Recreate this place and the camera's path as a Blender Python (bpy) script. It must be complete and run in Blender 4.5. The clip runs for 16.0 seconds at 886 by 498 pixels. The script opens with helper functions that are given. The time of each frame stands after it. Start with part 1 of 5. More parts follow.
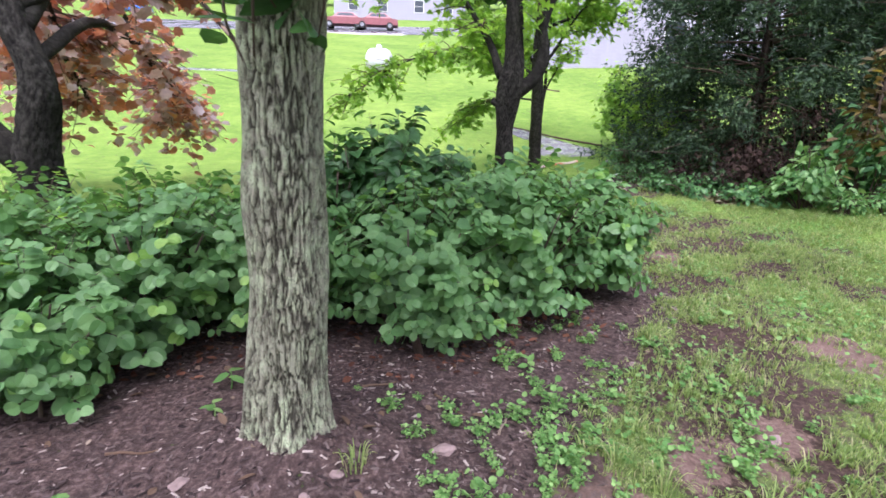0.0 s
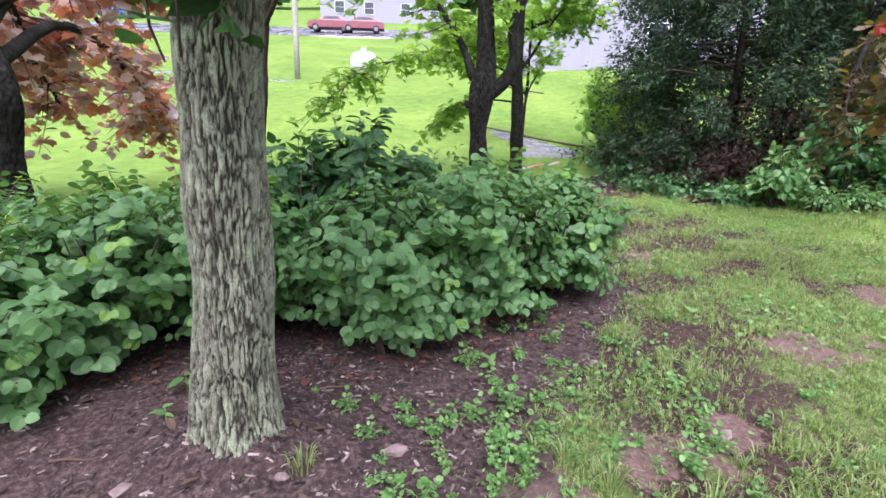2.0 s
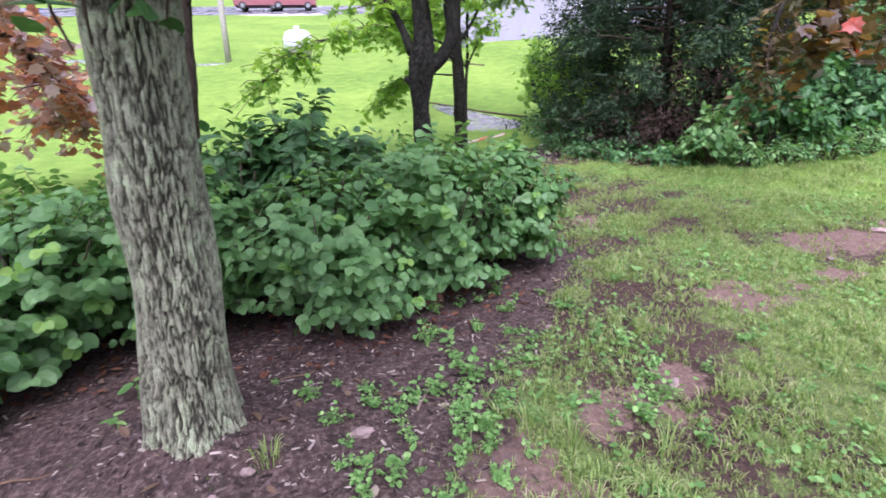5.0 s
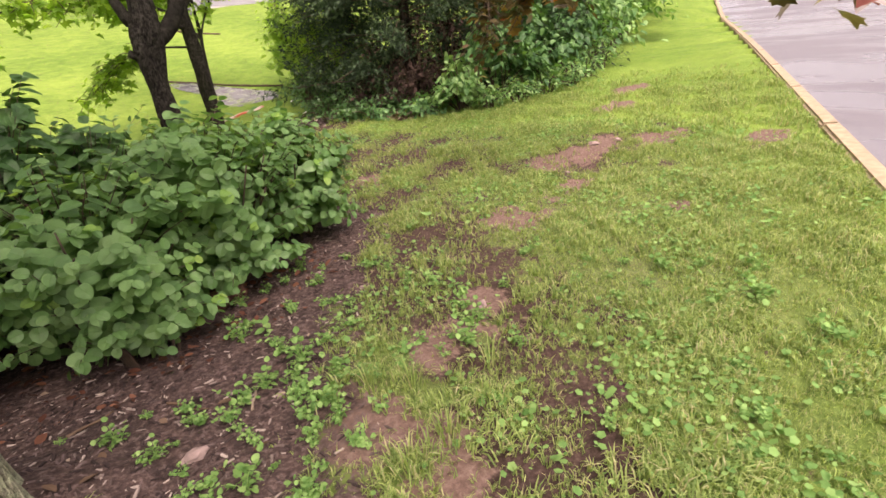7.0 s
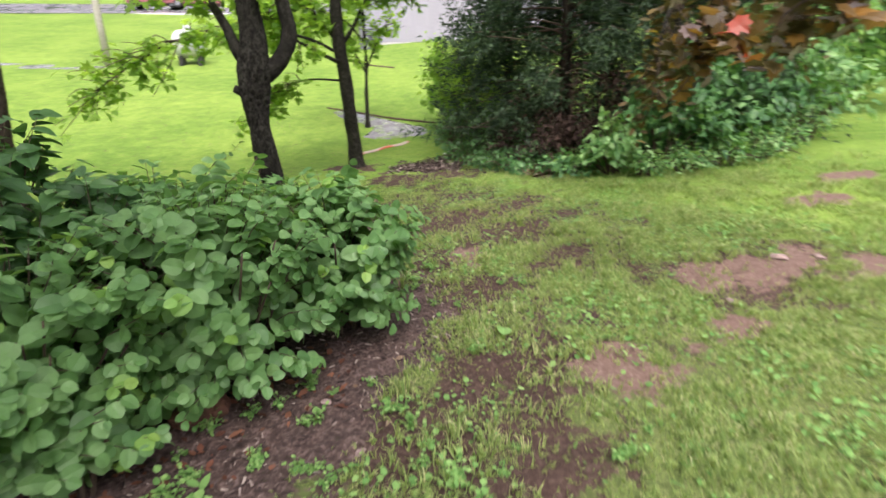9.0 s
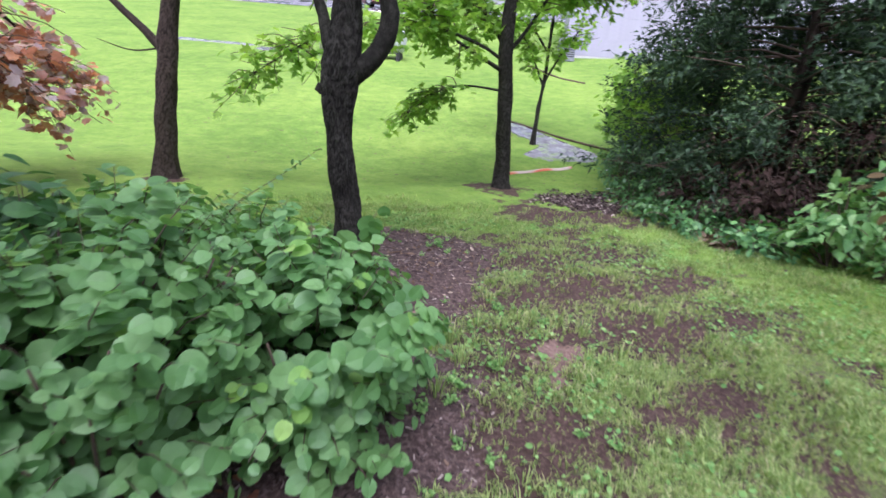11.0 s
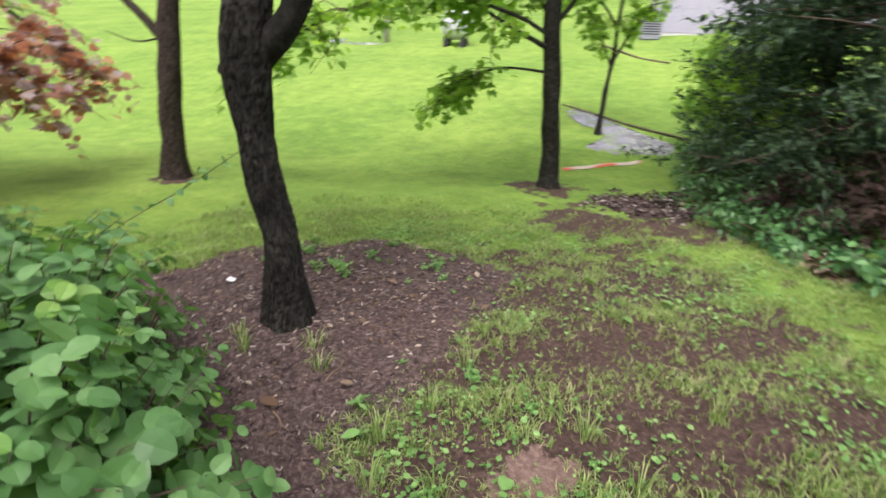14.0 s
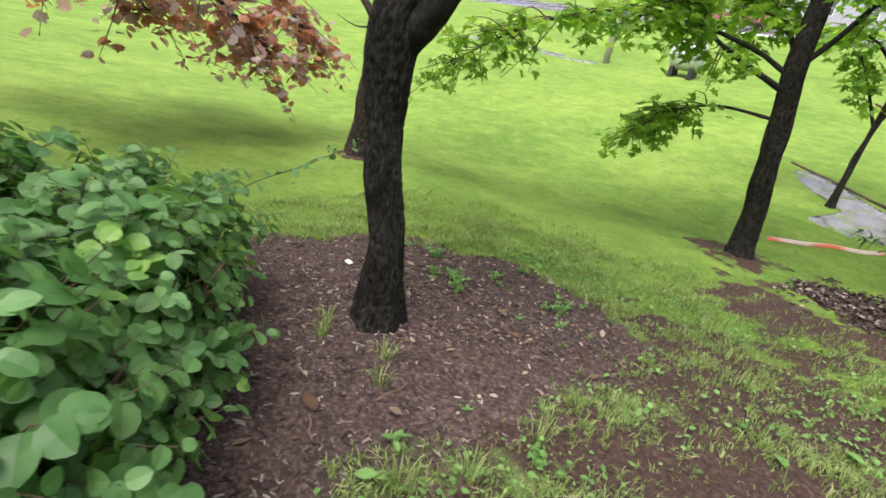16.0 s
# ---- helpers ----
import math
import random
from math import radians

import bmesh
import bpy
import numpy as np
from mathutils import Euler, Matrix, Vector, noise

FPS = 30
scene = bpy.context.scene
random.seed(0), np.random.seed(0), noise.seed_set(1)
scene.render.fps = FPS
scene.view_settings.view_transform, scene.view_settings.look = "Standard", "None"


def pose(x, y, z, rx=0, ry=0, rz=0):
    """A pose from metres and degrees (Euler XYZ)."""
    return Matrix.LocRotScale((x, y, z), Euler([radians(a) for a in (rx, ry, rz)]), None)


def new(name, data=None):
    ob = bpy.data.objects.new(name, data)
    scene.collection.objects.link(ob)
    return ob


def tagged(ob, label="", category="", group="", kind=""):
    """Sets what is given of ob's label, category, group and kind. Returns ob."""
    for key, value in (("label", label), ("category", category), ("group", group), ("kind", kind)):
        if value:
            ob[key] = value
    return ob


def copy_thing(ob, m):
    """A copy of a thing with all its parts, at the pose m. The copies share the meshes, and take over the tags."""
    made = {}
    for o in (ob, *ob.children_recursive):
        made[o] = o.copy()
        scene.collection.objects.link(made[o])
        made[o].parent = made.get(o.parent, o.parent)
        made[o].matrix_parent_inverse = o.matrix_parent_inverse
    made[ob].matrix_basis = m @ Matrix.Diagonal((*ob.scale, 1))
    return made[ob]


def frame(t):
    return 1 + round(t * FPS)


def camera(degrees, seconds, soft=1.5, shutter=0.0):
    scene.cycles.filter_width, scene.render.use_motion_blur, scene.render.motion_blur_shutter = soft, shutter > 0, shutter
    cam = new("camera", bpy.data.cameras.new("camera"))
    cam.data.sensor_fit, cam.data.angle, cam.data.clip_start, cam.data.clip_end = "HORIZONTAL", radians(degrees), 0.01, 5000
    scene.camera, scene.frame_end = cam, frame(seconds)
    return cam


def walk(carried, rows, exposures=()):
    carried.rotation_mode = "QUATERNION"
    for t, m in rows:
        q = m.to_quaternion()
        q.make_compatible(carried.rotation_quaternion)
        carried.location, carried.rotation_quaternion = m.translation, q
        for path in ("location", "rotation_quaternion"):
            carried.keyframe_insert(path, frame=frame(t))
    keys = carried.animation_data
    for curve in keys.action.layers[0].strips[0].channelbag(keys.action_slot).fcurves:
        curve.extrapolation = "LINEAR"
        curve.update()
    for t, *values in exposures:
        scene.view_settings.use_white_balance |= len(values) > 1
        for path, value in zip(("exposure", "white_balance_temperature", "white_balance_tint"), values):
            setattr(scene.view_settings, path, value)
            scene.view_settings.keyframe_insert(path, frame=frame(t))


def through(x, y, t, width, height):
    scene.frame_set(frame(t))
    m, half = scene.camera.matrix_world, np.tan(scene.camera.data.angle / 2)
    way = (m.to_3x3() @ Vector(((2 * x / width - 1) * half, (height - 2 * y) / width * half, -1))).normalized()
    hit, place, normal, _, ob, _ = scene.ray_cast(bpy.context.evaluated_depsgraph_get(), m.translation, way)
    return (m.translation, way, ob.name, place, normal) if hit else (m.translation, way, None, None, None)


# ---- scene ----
cam = camera(83.3, 16.0, soft=1.6, shutter=0.6)
METRES, EYE, TILT, LEAN, TURN = 5.4, 1.4, 0.0, 0.0, 0.0
ROWS = [
    (0.0, 0.0, 0.0, 0.0, 0.47, -14.1, -1.85),
    (0.5, -0.0076, -0.0063, -0.0014, 1.03, -13.16, -2.49),
    (1.0, 0.0063, -0.006, -0.0006, 0.65, -12.36, -2.63),
    (1.5, 0.0262, -0.0012, -0.0012, -0.3, -13.15, -2.23),
    (2.0, 0.0316, -0.001, -0.001, -0.74, -13.76, -1.47),
    (2.5, 0.0269, -0.0028, 0.0003, -1.44, -14.48, -0.81),
    (3.0, 0.0272, -0.0054, -0.0005, -2.58, -15.5, -0.5),
    (5.5, 0.0408, 0.002, -0.0008, -10.74, -17.01, 3.25),
    (6.0, 0.0634, 0.0047, -0.0026, -17.82, -18.96, 4.85),
    (6.5, 0.0418, 0.0017, -0.0074, -28.12, -21.84, 6.35),
    (7.0, 0.0244, 0.0023, -0.0045, -33.78, -21.91, 6.63),
    (7.5, 0.0358, 0.0186, -0.0067, -30.82, -20.93, 5.73),
    (8.0, 0.1028, 0.0468, 0.0001, -25.67, -18.66, 4.55),
    (8.5, 0.1486, 0.0949, -0.0009, -21.35, -17.4, 3.29),
    (9.0, 0.1917, 0.153, 0.0149, -14.94, -16.45, 2.23),
    (9.5, 0.2533, 0.2072, 0.0176, -7.41, -16.63, -0.18),
    (10.0, 0.292, 0.2615, 0.024, -1.62, -16.17, -3.1),
    (12.5, 0.3809, 0.5301, 0.0435, 11.17, -15.35, -3.38),
    (13.0, 0.4045, 0.5634, 0.0442, 7.01, -14.71, -1.53),
    (13.5, 0.4056, 0.583, 0.0445, 7.55, -15.96, -0.56),
    (14.0, 0.4255, 0.6065, 0.0399, 15.53, -17.72, -3.4),
    (14.5, 0.4476, 0.629, 0.0424, 24.05, -18.43, -7.0),
    (15.0, 0.4384, 0.6492, 0.0438, 30.2, -17.99, -9.54),
    (15.5, 0.4413, 0.6711, 0.0419, 37.12, -18.95, -11.59),
    (16.0, 0.45, 0.6975, 0.0421, 38.98, -19.47, -12.22),
]
walk(cam, [(t, pose(0, 0, EYE, TILT, LEAN, TURN) @ pose(METRES * x, METRES * y, METRES * z, 90 + pitch, roll, yaw)) for t, x, y, z, yaw, pitch, roll in ROWS],
     exposures=[(0.0, 1.36, 5800, 25), (2.0, 1.36, 5750, 27), (6.0, 1.33, 5650, 31), (7.0, 1.22, 7700, 28), (7.5, 1.22, 7900, 24), (8.0, 1.22, 7100, 4), (8.5, 1.21, 7000, 8), (9.0, 1.2, 6700, 17), (10.0, 1.22, 5600, 26), (12.5, 1.18, 6000, 22), (13.5, 1.16, 6400, 19), (16.0, 1.12, 6500, 15)])

# ---- daylight: bright overcast sky ----
world = bpy.data.worlds.new("overcast_sky")
scene.world = world
world.use_nodes = True
wn = world.node_tree
sky = wn.nodes.new("ShaderNodeTexSky")
sky.sky_type = "NISHITA"
sky.sun_disc = False
sky.sun_elevation, sky.sun_rotation = radians(58), radians(200)
sky.air_density, sky.dust_density, sky.ozone_density = 1.0, 5.0, 0.6
grey = wn.nodes.new("ShaderNodeHueSaturation")
grey.inputs["Saturation"].default_value = 0.35
wn.links.new(sky.outputs[0], grey.inputs["Color"])
wn.links.new(grey.outputs[0], wn.nodes["Background"].inputs["Color"])
wn.nodes["Background"].inputs["Strength"].default_value = 0.15

sun = new("sun", bpy.data.lights.new("sun", "SUN"))
sun.data.energy, sun.data.angle, sun.data.color = 1.4, radians(30), (1.0, 0.97, 0.92)
sun.matrix_world = pose(0, 0, 30, 32, 0, 20)

rng = np.random.default_rng(7)


# ---- materials ----
def shader(name):
    m = bpy.data.materials.new(name)
    m.use_nodes = True
    t = m.node_tree
    return m, t, t.nodes["Principled BSDF"]


def node(t, kind, **sets):
    n = t.nodes.new(kind)
    for k, v in sets.items():
        n.inputs[k.replace("_", " ")].default_value = v
    return n


def noise_tex(t, scale, detail=4.0, rough=0.55, stretch=None, coord="Object"):
    c = t.nodes.new("ShaderNodeTexCoord")
    n = node(t, "ShaderNodeTexNoise", Scale=scale, Detail=detail, Roughness=rough)
    if stretch:
        mp = node(t, "ShaderNodeMapping", Scale=stretch)
        t.links.new(c.outputs[coord], mp.inputs["Vector"])
        t.links.new(mp.outputs[0], n.inputs["Vector"])
    else:
        t.links.new(c.outputs[coord], n.inputs["Vector"])
    return n


def ramp(t, source, stops):
    r = t.nodes.new("ShaderNodeValToRGB")
    e = r.color_ramp.elements
    while len(e) < len(stops):
        e.new(0.5)
    for k, (p, c) in enumerate(stops):
        e[k].position, e[k].color = p, (*c, 1)
    t.links.new(source, r.inputs["Fac"])
    return r.outputs["Color"]


def mixed(t, fac, a, b, mode="MIX"):
    m = t.nodes.new("ShaderNodeMix")
    m.data_type, m.blend_type = "RGBA", mode
    ins = [i for i in m.inputs if i.type == "RGBA"]
    f = [i for i in m.inputs if i.type == "VALUE"][0]
    for sock, v in ((f, fac), (ins[0], a), (ins[1], b)):
        if isinstance(v, bpy.types.NodeSocket):
            t.links.new(v, sock)
        elif isinstance(v, tuple):
            sock.default_value = (*v, 1)
        else:
            sock.default_value = v
    return [o for o in m.outputs if o.type == "RGBA"][0]


def maths(t, op, a, b=0.0):
    m = t.nodes.new("ShaderNodeMath")
    m.operation = op
    for k, v in enumerate((a, b)):
        if isinstance(v, bpy.types.NodeSocket):
            t.links.new(v, m.inputs[k])
        else:
            m.inputs[k].default_value = v
    return m.outputs[0]


def bumped(t, bsdf, source, strength, distance):
    b = node(t, "ShaderNodeBump", Strength=strength, Distance=distance)
    t.links.new(source, b.inputs["Height"])
    t.links.new(b.outputs[0], bsdf.inputs["Normal"])


def attribute(t, name):
    a = t.nodes.new("ShaderNodeAttribute")
    a.attribute_name = name
    return a.outputs["Fac"]


def plain(name, colour, rough=0.6, metal=0.0, vary=0.15, scale=8.0, bump=0.0):
    m, t, b = shader(name)
    n = noise_tex(t, scale, 6)
    lo = tuple(c * (1 - vary) for c in colour)
    hi = tuple(min(1, c * (1 + vary)) for c in colour)
    t.links.new(ramp(t, n.outputs["Fac"], [(0.3, lo), (0.7, hi)]), b.inputs["Base Color"])
    b.inputs["Roughness"].default_value, b.inputs["Metallic"].default_value = rough, metal
    if bump:
        bumped(t, b, n.outputs["Fac"], 0.6, bump)
    return m


def leafy(name, stops, through=0.35, rough=0.45, glossy=0.4, glow=(1.0, 1.0, 0.45)):
    """Leaf: colour varies leaf by leaf, light passes through."""
    m, t, b = shader(name)
    geo, info = t.nodes.new("ShaderNodeNewGeometry"), t.nodes.new("ShaderNodeObjectInfo")
    both = maths(t, "FRACT", maths(t, "ADD", geo.outputs["Random Per Island"], info.outputs["Random"]))
    col = ramp(t, both, stops)
    n = noise_tex(t, 30, 3)
    col = mixed(t, 0.35, col, ramp(t, n.outputs["Fac"], [(0.3, (0.45, 0.5, 0.4)), (0.7, (1, 1, 1))]), "MULTIPLY")
    t.links.new(col, b.inputs["Base Color"])
    b.inputs["Roughness"].default_value = rough
    b.inputs["Specular IOR Level"].default_value = glossy
    tr = t.nodes.new("ShaderNodeBsdfTranslucent")
    t.links.new(mixed(t, 1.0, col, glow, "MULTIPLY"), tr.inputs["Color"])
    mx = node(t, "ShaderNodeMixShader", Fac=through)
    t.links.new(b.outputs[0], mx.inputs[1])
    t.links.new(tr.outputs[0], mx.inputs[2])
    t.links.new(mx.outputs[0], t.nodes["Material Output"].inputs["Surface"])
    bumped(t, b, n.outputs["Fac"], 0.4, 0.004)
    return m


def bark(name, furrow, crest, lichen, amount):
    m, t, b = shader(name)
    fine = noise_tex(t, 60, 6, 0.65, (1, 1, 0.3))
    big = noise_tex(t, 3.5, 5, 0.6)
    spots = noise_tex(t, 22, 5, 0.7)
    # Darker furrows and cracks: bark's own tone plus groove shade put into colour.
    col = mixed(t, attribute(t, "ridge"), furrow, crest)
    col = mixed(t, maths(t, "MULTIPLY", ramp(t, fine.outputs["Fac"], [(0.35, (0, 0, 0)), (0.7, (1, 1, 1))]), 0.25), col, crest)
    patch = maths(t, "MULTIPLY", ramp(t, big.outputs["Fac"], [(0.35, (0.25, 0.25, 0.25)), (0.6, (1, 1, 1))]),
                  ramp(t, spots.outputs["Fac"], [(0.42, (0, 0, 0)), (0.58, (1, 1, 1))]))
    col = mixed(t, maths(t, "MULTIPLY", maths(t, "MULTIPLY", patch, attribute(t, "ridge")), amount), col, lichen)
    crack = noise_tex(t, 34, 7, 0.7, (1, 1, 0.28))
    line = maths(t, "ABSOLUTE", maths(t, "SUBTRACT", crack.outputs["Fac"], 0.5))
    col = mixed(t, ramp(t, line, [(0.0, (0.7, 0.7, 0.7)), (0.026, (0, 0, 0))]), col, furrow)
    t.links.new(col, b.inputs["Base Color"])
    b.inputs["Specular IOR Level"].default_value = 0.15
    b.inputs["Roughness"].default_value = 0.9
    bumped(t, b, maths(t, "ADD", fine.outputs["Fac"], maths(t, "MULTIPLY", line, 3.0)), 1.0, 0.01)
    return m


def ground_material():
    m, t, b = shader("ground_cover")
    n1, n2, n3, n4 = noise_tex(t, 0.35, 5), noise_tex(t, 2.6, 6, 0.65), noise_tex(t, 38, 6, 0.7), noise_tex(t, 9, 5, 0.65)
    lawn = ramp(t, n2.outputs["Fac"], [(0.3, (0.085, 0.165, 0.03)), (0.5, (0.18, 0.295, 0.05)), (0.7, (0.3, 0.41, 0.09))])
    lawn = mixed(t, 0.5, lawn, ramp(t, n1.outputs["Fac"], [(0.35, (0.12, 0.23, 0.04)), (0.65, (0.28, 0.4, 0.085))]))
    lawn = mixed(t, 0.55, lawn, ramp(t, n4.outputs["Fac"], [(0.35, (0.5, 0.58, 0.45)), (0.6, (1.0, 1.0, 1.0))]), "MULTIPLY")
    lawn = mixed(t, 0.5, lawn, ramp(t, n3.outputs["Fac"], [(0.3, (0.45, 0.5, 0.3)), (0.7, (1.0, 1.0, 0.9))]), "MULTIPLY")
    mulch = ramp(t, n3.outputs["Fac"], [(0.3, (0.026, 0.018, 0.017)), (0.5, (0.08, 0.056, 0.051)), (0.7, (0.2, 0.155, 0.145))])
    mulch = mixed(t, 0.5, mulch, ramp(t, n4.outputs["Fac"], [(0.35, (0.5, 0.45, 0.45)), (0.65, (1.2, 1.05, 1.0))]), "MULTIPLY")
    soil = ramp(t, n3.outputs["Fac"], [(0.25, (0.075, 0.046, 0.037)), (0.5, (0.165, 0.107, 0.088)), (0.75, (0.29, 0.21, 0.18))])
    edge = maths(t, "ADD", maths(t, "MULTIPLY", maths(t, "SUBTRACT", n4.outputs["Fac"], 0.5), 1.9), maths(t, "MULTIPLY", maths(t, "SUBTRACT", n3.outputs["Fac"], 0.5), 1.2))

    def mask(name, lo=0.4):
        s = maths(t, "ADD", attribute(t, name), edge)
        return ramp(t, s, [(lo, (0, 0, 0)), (lo + 0.2, (1, 1, 1))])

    thatch = ramp(t, n3.outputs["Fac"], [(0.3, (0.05, 0.065, 0.03)), (0.52, (0.14, 0.165, 0.07)), (0.72, (0.28, 0.29, 0.14))])
    lawn = mixed(t, attribute(t, "thatch"), lawn, mixed(t, 0.6, thatch, ramp(t, n4.outputs["Fac"], [(0.35, (0.35, 0.38, 0.3)), (0.62, (1.1, 1.1, 1.0))]), "MULTIPLY"))
    thin = mixed(t, mask("thin", 0.2), lawn, mixed(t, 1.0, mixed(t, 0.25, mulch, soil), (0.62, 0.58, 0.54), "MULTIPLY"))
    col = mixed(t, mask("soil"), thin, soil)
    col = mixed(t, mask("mulch"), col, mulch)
    t.links.new(col, b.inputs["Base Color"])
    b.inputs["Roughness"].default_value = 0.95
    b.inputs["Specular IOR Level"].default_value = 0.2
    bumped(t, b, n3.outputs["Fac"], 0.8, 0.02)
    return m


def wet_asphalt():
    m, t, b = shader("wet_asphalt")
    n, p = noise_tex(t, 120, 4, 0.7), noise_tex(t, 0.8, 4, 0.5, (1, 0.4, 1))
    t.links.new(ramp(t, n.outputs["Fac"], [(0.3, (0.10, 0.096, 0.11)), (0.7, (0.21, 0.2, 0.225))]), b.inputs["Base Color"])
    t.links.new(ramp(t, p.outputs["Fac"], [(0.42, (0.12, 0.12, 0.12)), (0.6, (0.55, 0.55, 0.55))]), b.inputs["Roughness"])
    bumped(t, b, n.outputs["Fac"], 0.25, 0.004)
    return m


M_GROUND = ground_material()
M_ASPHALT = wet_asphalt()
M_KERB = plain("pale_concrete", (0.34, 0.265, 0.18), 0.85, 0, 0.25, 12, 0.004)
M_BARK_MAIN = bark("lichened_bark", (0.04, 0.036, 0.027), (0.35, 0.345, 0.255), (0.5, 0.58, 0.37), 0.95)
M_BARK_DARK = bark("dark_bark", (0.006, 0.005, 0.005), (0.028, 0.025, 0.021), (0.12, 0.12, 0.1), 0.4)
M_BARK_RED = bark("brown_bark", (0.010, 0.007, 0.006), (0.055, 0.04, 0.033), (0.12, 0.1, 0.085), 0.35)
M_TWIG = plain("twig_bark", (0.075, 0.05, 0.035), 0.9, 0, 0.3, 40)
M_SHRUB = leafy("round_shrub_leaf", [(0, (0.11, 0.255, 0.085)), (0.45, (0.165, 0.345, 0.12)), (1, (0.235, 0.43, 0.165))], 0.45, 0.45, 0.5)
M_YOUNG = leafy("young_shrub_leaf", [(0, (0.22, 0.44, 0.11)), (0.6, (0.29, 0.52, 0.13)), (1, (0.36, 0.58, 0.15))], 0.5, 0.45, 0.4)
M_DARKLEAF = leafy("dark_shrub_leaf", [(0, (0.05, 0.14, 0.045)), (0.6, (0.08, 0.2, 0.065)), (1, (0.12, 0.27, 0.085))], 0.4, 0.4, 0.5)
# Pale lavender stops put the sky's sheen into some leaves' colour.
M_MAPLE = leafy("copper_leaf", [(0, (0.34, 0.18, 0.16)), (0.25, (0.54, 0.25, 0.19)), (0.42, (0.76, 0.36, 0.2)), (0.52, (0.54, 0.43, 0.46)), (0.93, (0.64, 0.52, 0.6)), (1, (0.82, 0.45, 0.22))], 0.6, 0.35, 0.6, (1.0, 0.85, 0.62))
M_CROWN = leafy("fresh_tree_leaf", [(0, (0.17, 0.34, 0.06)), (0.5, (0.29, 0.5, 0.1)), (1, (0.42, 0.64, 0.15))], 0.7, 0.5, 0.3)
M_MAINLEAF = leafy("broad_tree_leaf", [(0, (0.04, 0.12, 0.035)), (1, (0.09, 0.22, 0.06))], 0.4, 0.45, 0.4)
M_CEDAR = leafy("cedar_spray", [(0, (0.015, 0.034, 0.018)), (0.6, (0.031, 0.063, 0.03)), (1, (0.065, 0.12, 0.048))], 0.15, 0.6, 0.25)
M_HEDGE = leafy("vine_leaf", [(0, (0.08, 0.22, 0.07)), (0.5, (0.20, 0.40, 0.14)), (1, (0.38, 0.60, 0.27))], 0.5, 0.45, 0.4)
M_WILD = leafy("wild_shrub_leaf", [(0, (0.04, 0.13, 0.045)), (0.6, (0.09, 0.23, 0.075)), (1, (0.17, 0.36, 0.12))], 0.4, 0.45, 0.4)
M_OLIVE = leafy("olive_bronze_leaf", [(0, (0.06, 0.05, 0.02)), (0.5, (0.11, 0.085, 0.03)), (0.9, (0.17, 0.11, 0.05)), (1, (0.35, 0.28, 0.06))], 0.4, 0.5, 0.4)
M_BRIGHTRED = leafy("autumn_leaf", [(0, (0.07, 0.065, 0.03)), (0.35, (0.13, 0.10, 0.045)), (0.6, (0.26, 0.15, 0.06)), (0.72, (0.42, 0.24, 0.06)), (0.78, (0.5, 0.06, 0.04)), (0.84, (0.36, 0.30, 0.32)), (1, (0.55, 0.48, 0.5))], 0.45, 0.35, 0.5)
M_GRASS = leafy("grass_blade", [(0, (0.17, 0.275, 0.09)), (0.45, (0.33, 0.46, 0.16)), (0.8, (0.47, 0.59, 0.24)), (0.9, (0.5, 0.52, 0.28)), (1, (0.62, 0.57, 0.38))], 0.5, 0.55, 0.25)
M_WEED = leafy("weed_leaf", [(0, (0.13, 0.29, 0.085)), (0.6, (0.22, 0.42, 0.13)), (1, (0.34, 0.55, 0.2))], 0.4, 0.65, 0.2)
M_CHIP = leafy("mulch_chip", [(0, (0.025, 0.017, 0.017)), (0.55, (0.08, 0.056, 0.053)), (0.84, (0.15, 0.11, 0.105)), (1, (0.46, 0.39, 0.35))], 0.0, 0.85, 0.2)
M_DEADLEAF = leafy("dead_leaf", [(0, (0.12, 0.07, 0.045)), (0.6, (0.22, 0.15, 0.11)), (1, (0.42, 0.34, 0.28))], 0.2, 0.8, 0.2)
M_REDLEAF = leafy("red_brown_leaf", [(0, (0.07, 0.03, 0.022)), (0.6, (0.15, 0.06, 0.04)), (1, (0.26, 0.12, 0.08))], 0.2, 0.8, 0.2)
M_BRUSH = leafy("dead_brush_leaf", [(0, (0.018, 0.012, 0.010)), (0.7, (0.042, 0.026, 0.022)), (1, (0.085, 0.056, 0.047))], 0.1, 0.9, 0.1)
M_STONE = plain("pinkish_stone", (0.26, 0.19, 0.175), 0.85, 0, 0.3, 25, 0.004)
M_SIDING = plain("white_siding", (0.32, 0.31, 0.375), 0.6, 0, 0.05, 3)
M_ROOF = plain("grey_shingle", (0.14, 0.13, 0.14), 0.9, 0, 0.3, 10)
M_TRIM = plain("white_trim", (0.8, 0.8, 0.8), 0.5, 0, 0.04, 4)
M_DARKGLASS = plain("dark_window_glass", (0.05, 0.06, 0.08), 0.08, 0, 0.1, 2)
M_TANK = plain("white_tank_paint", (0.52, 0.53, 0.56), 0.35, 0, 0.06, 6)
M_GREYMETAL = plain("grey_metal", (0.25, 0.26, 0.29), 0.5, 0.4, 0.15, 10)
M_POLE = plain("weathered_pole_wood", (0.36, 0.34, 0.3), 0.85, 0, 0.2, 14)
M_RED = plain("red_paint", (0.24, 0.08, 0.09), 0.4, 0, 0.1, 4)
M_BLUE = plain("blue_paint", (0.03, 0.15, 0.55), 0.3, 0, 0.1, 4)
M_RUBBER = plain("black_rubber", (0.02, 0.02, 0.02), 0.8, 0, 0.2, 10)
M_PAPER = plain("white_paper", (0.75, 0.74, 0.76), 0.8, 0, 0.08, 20)
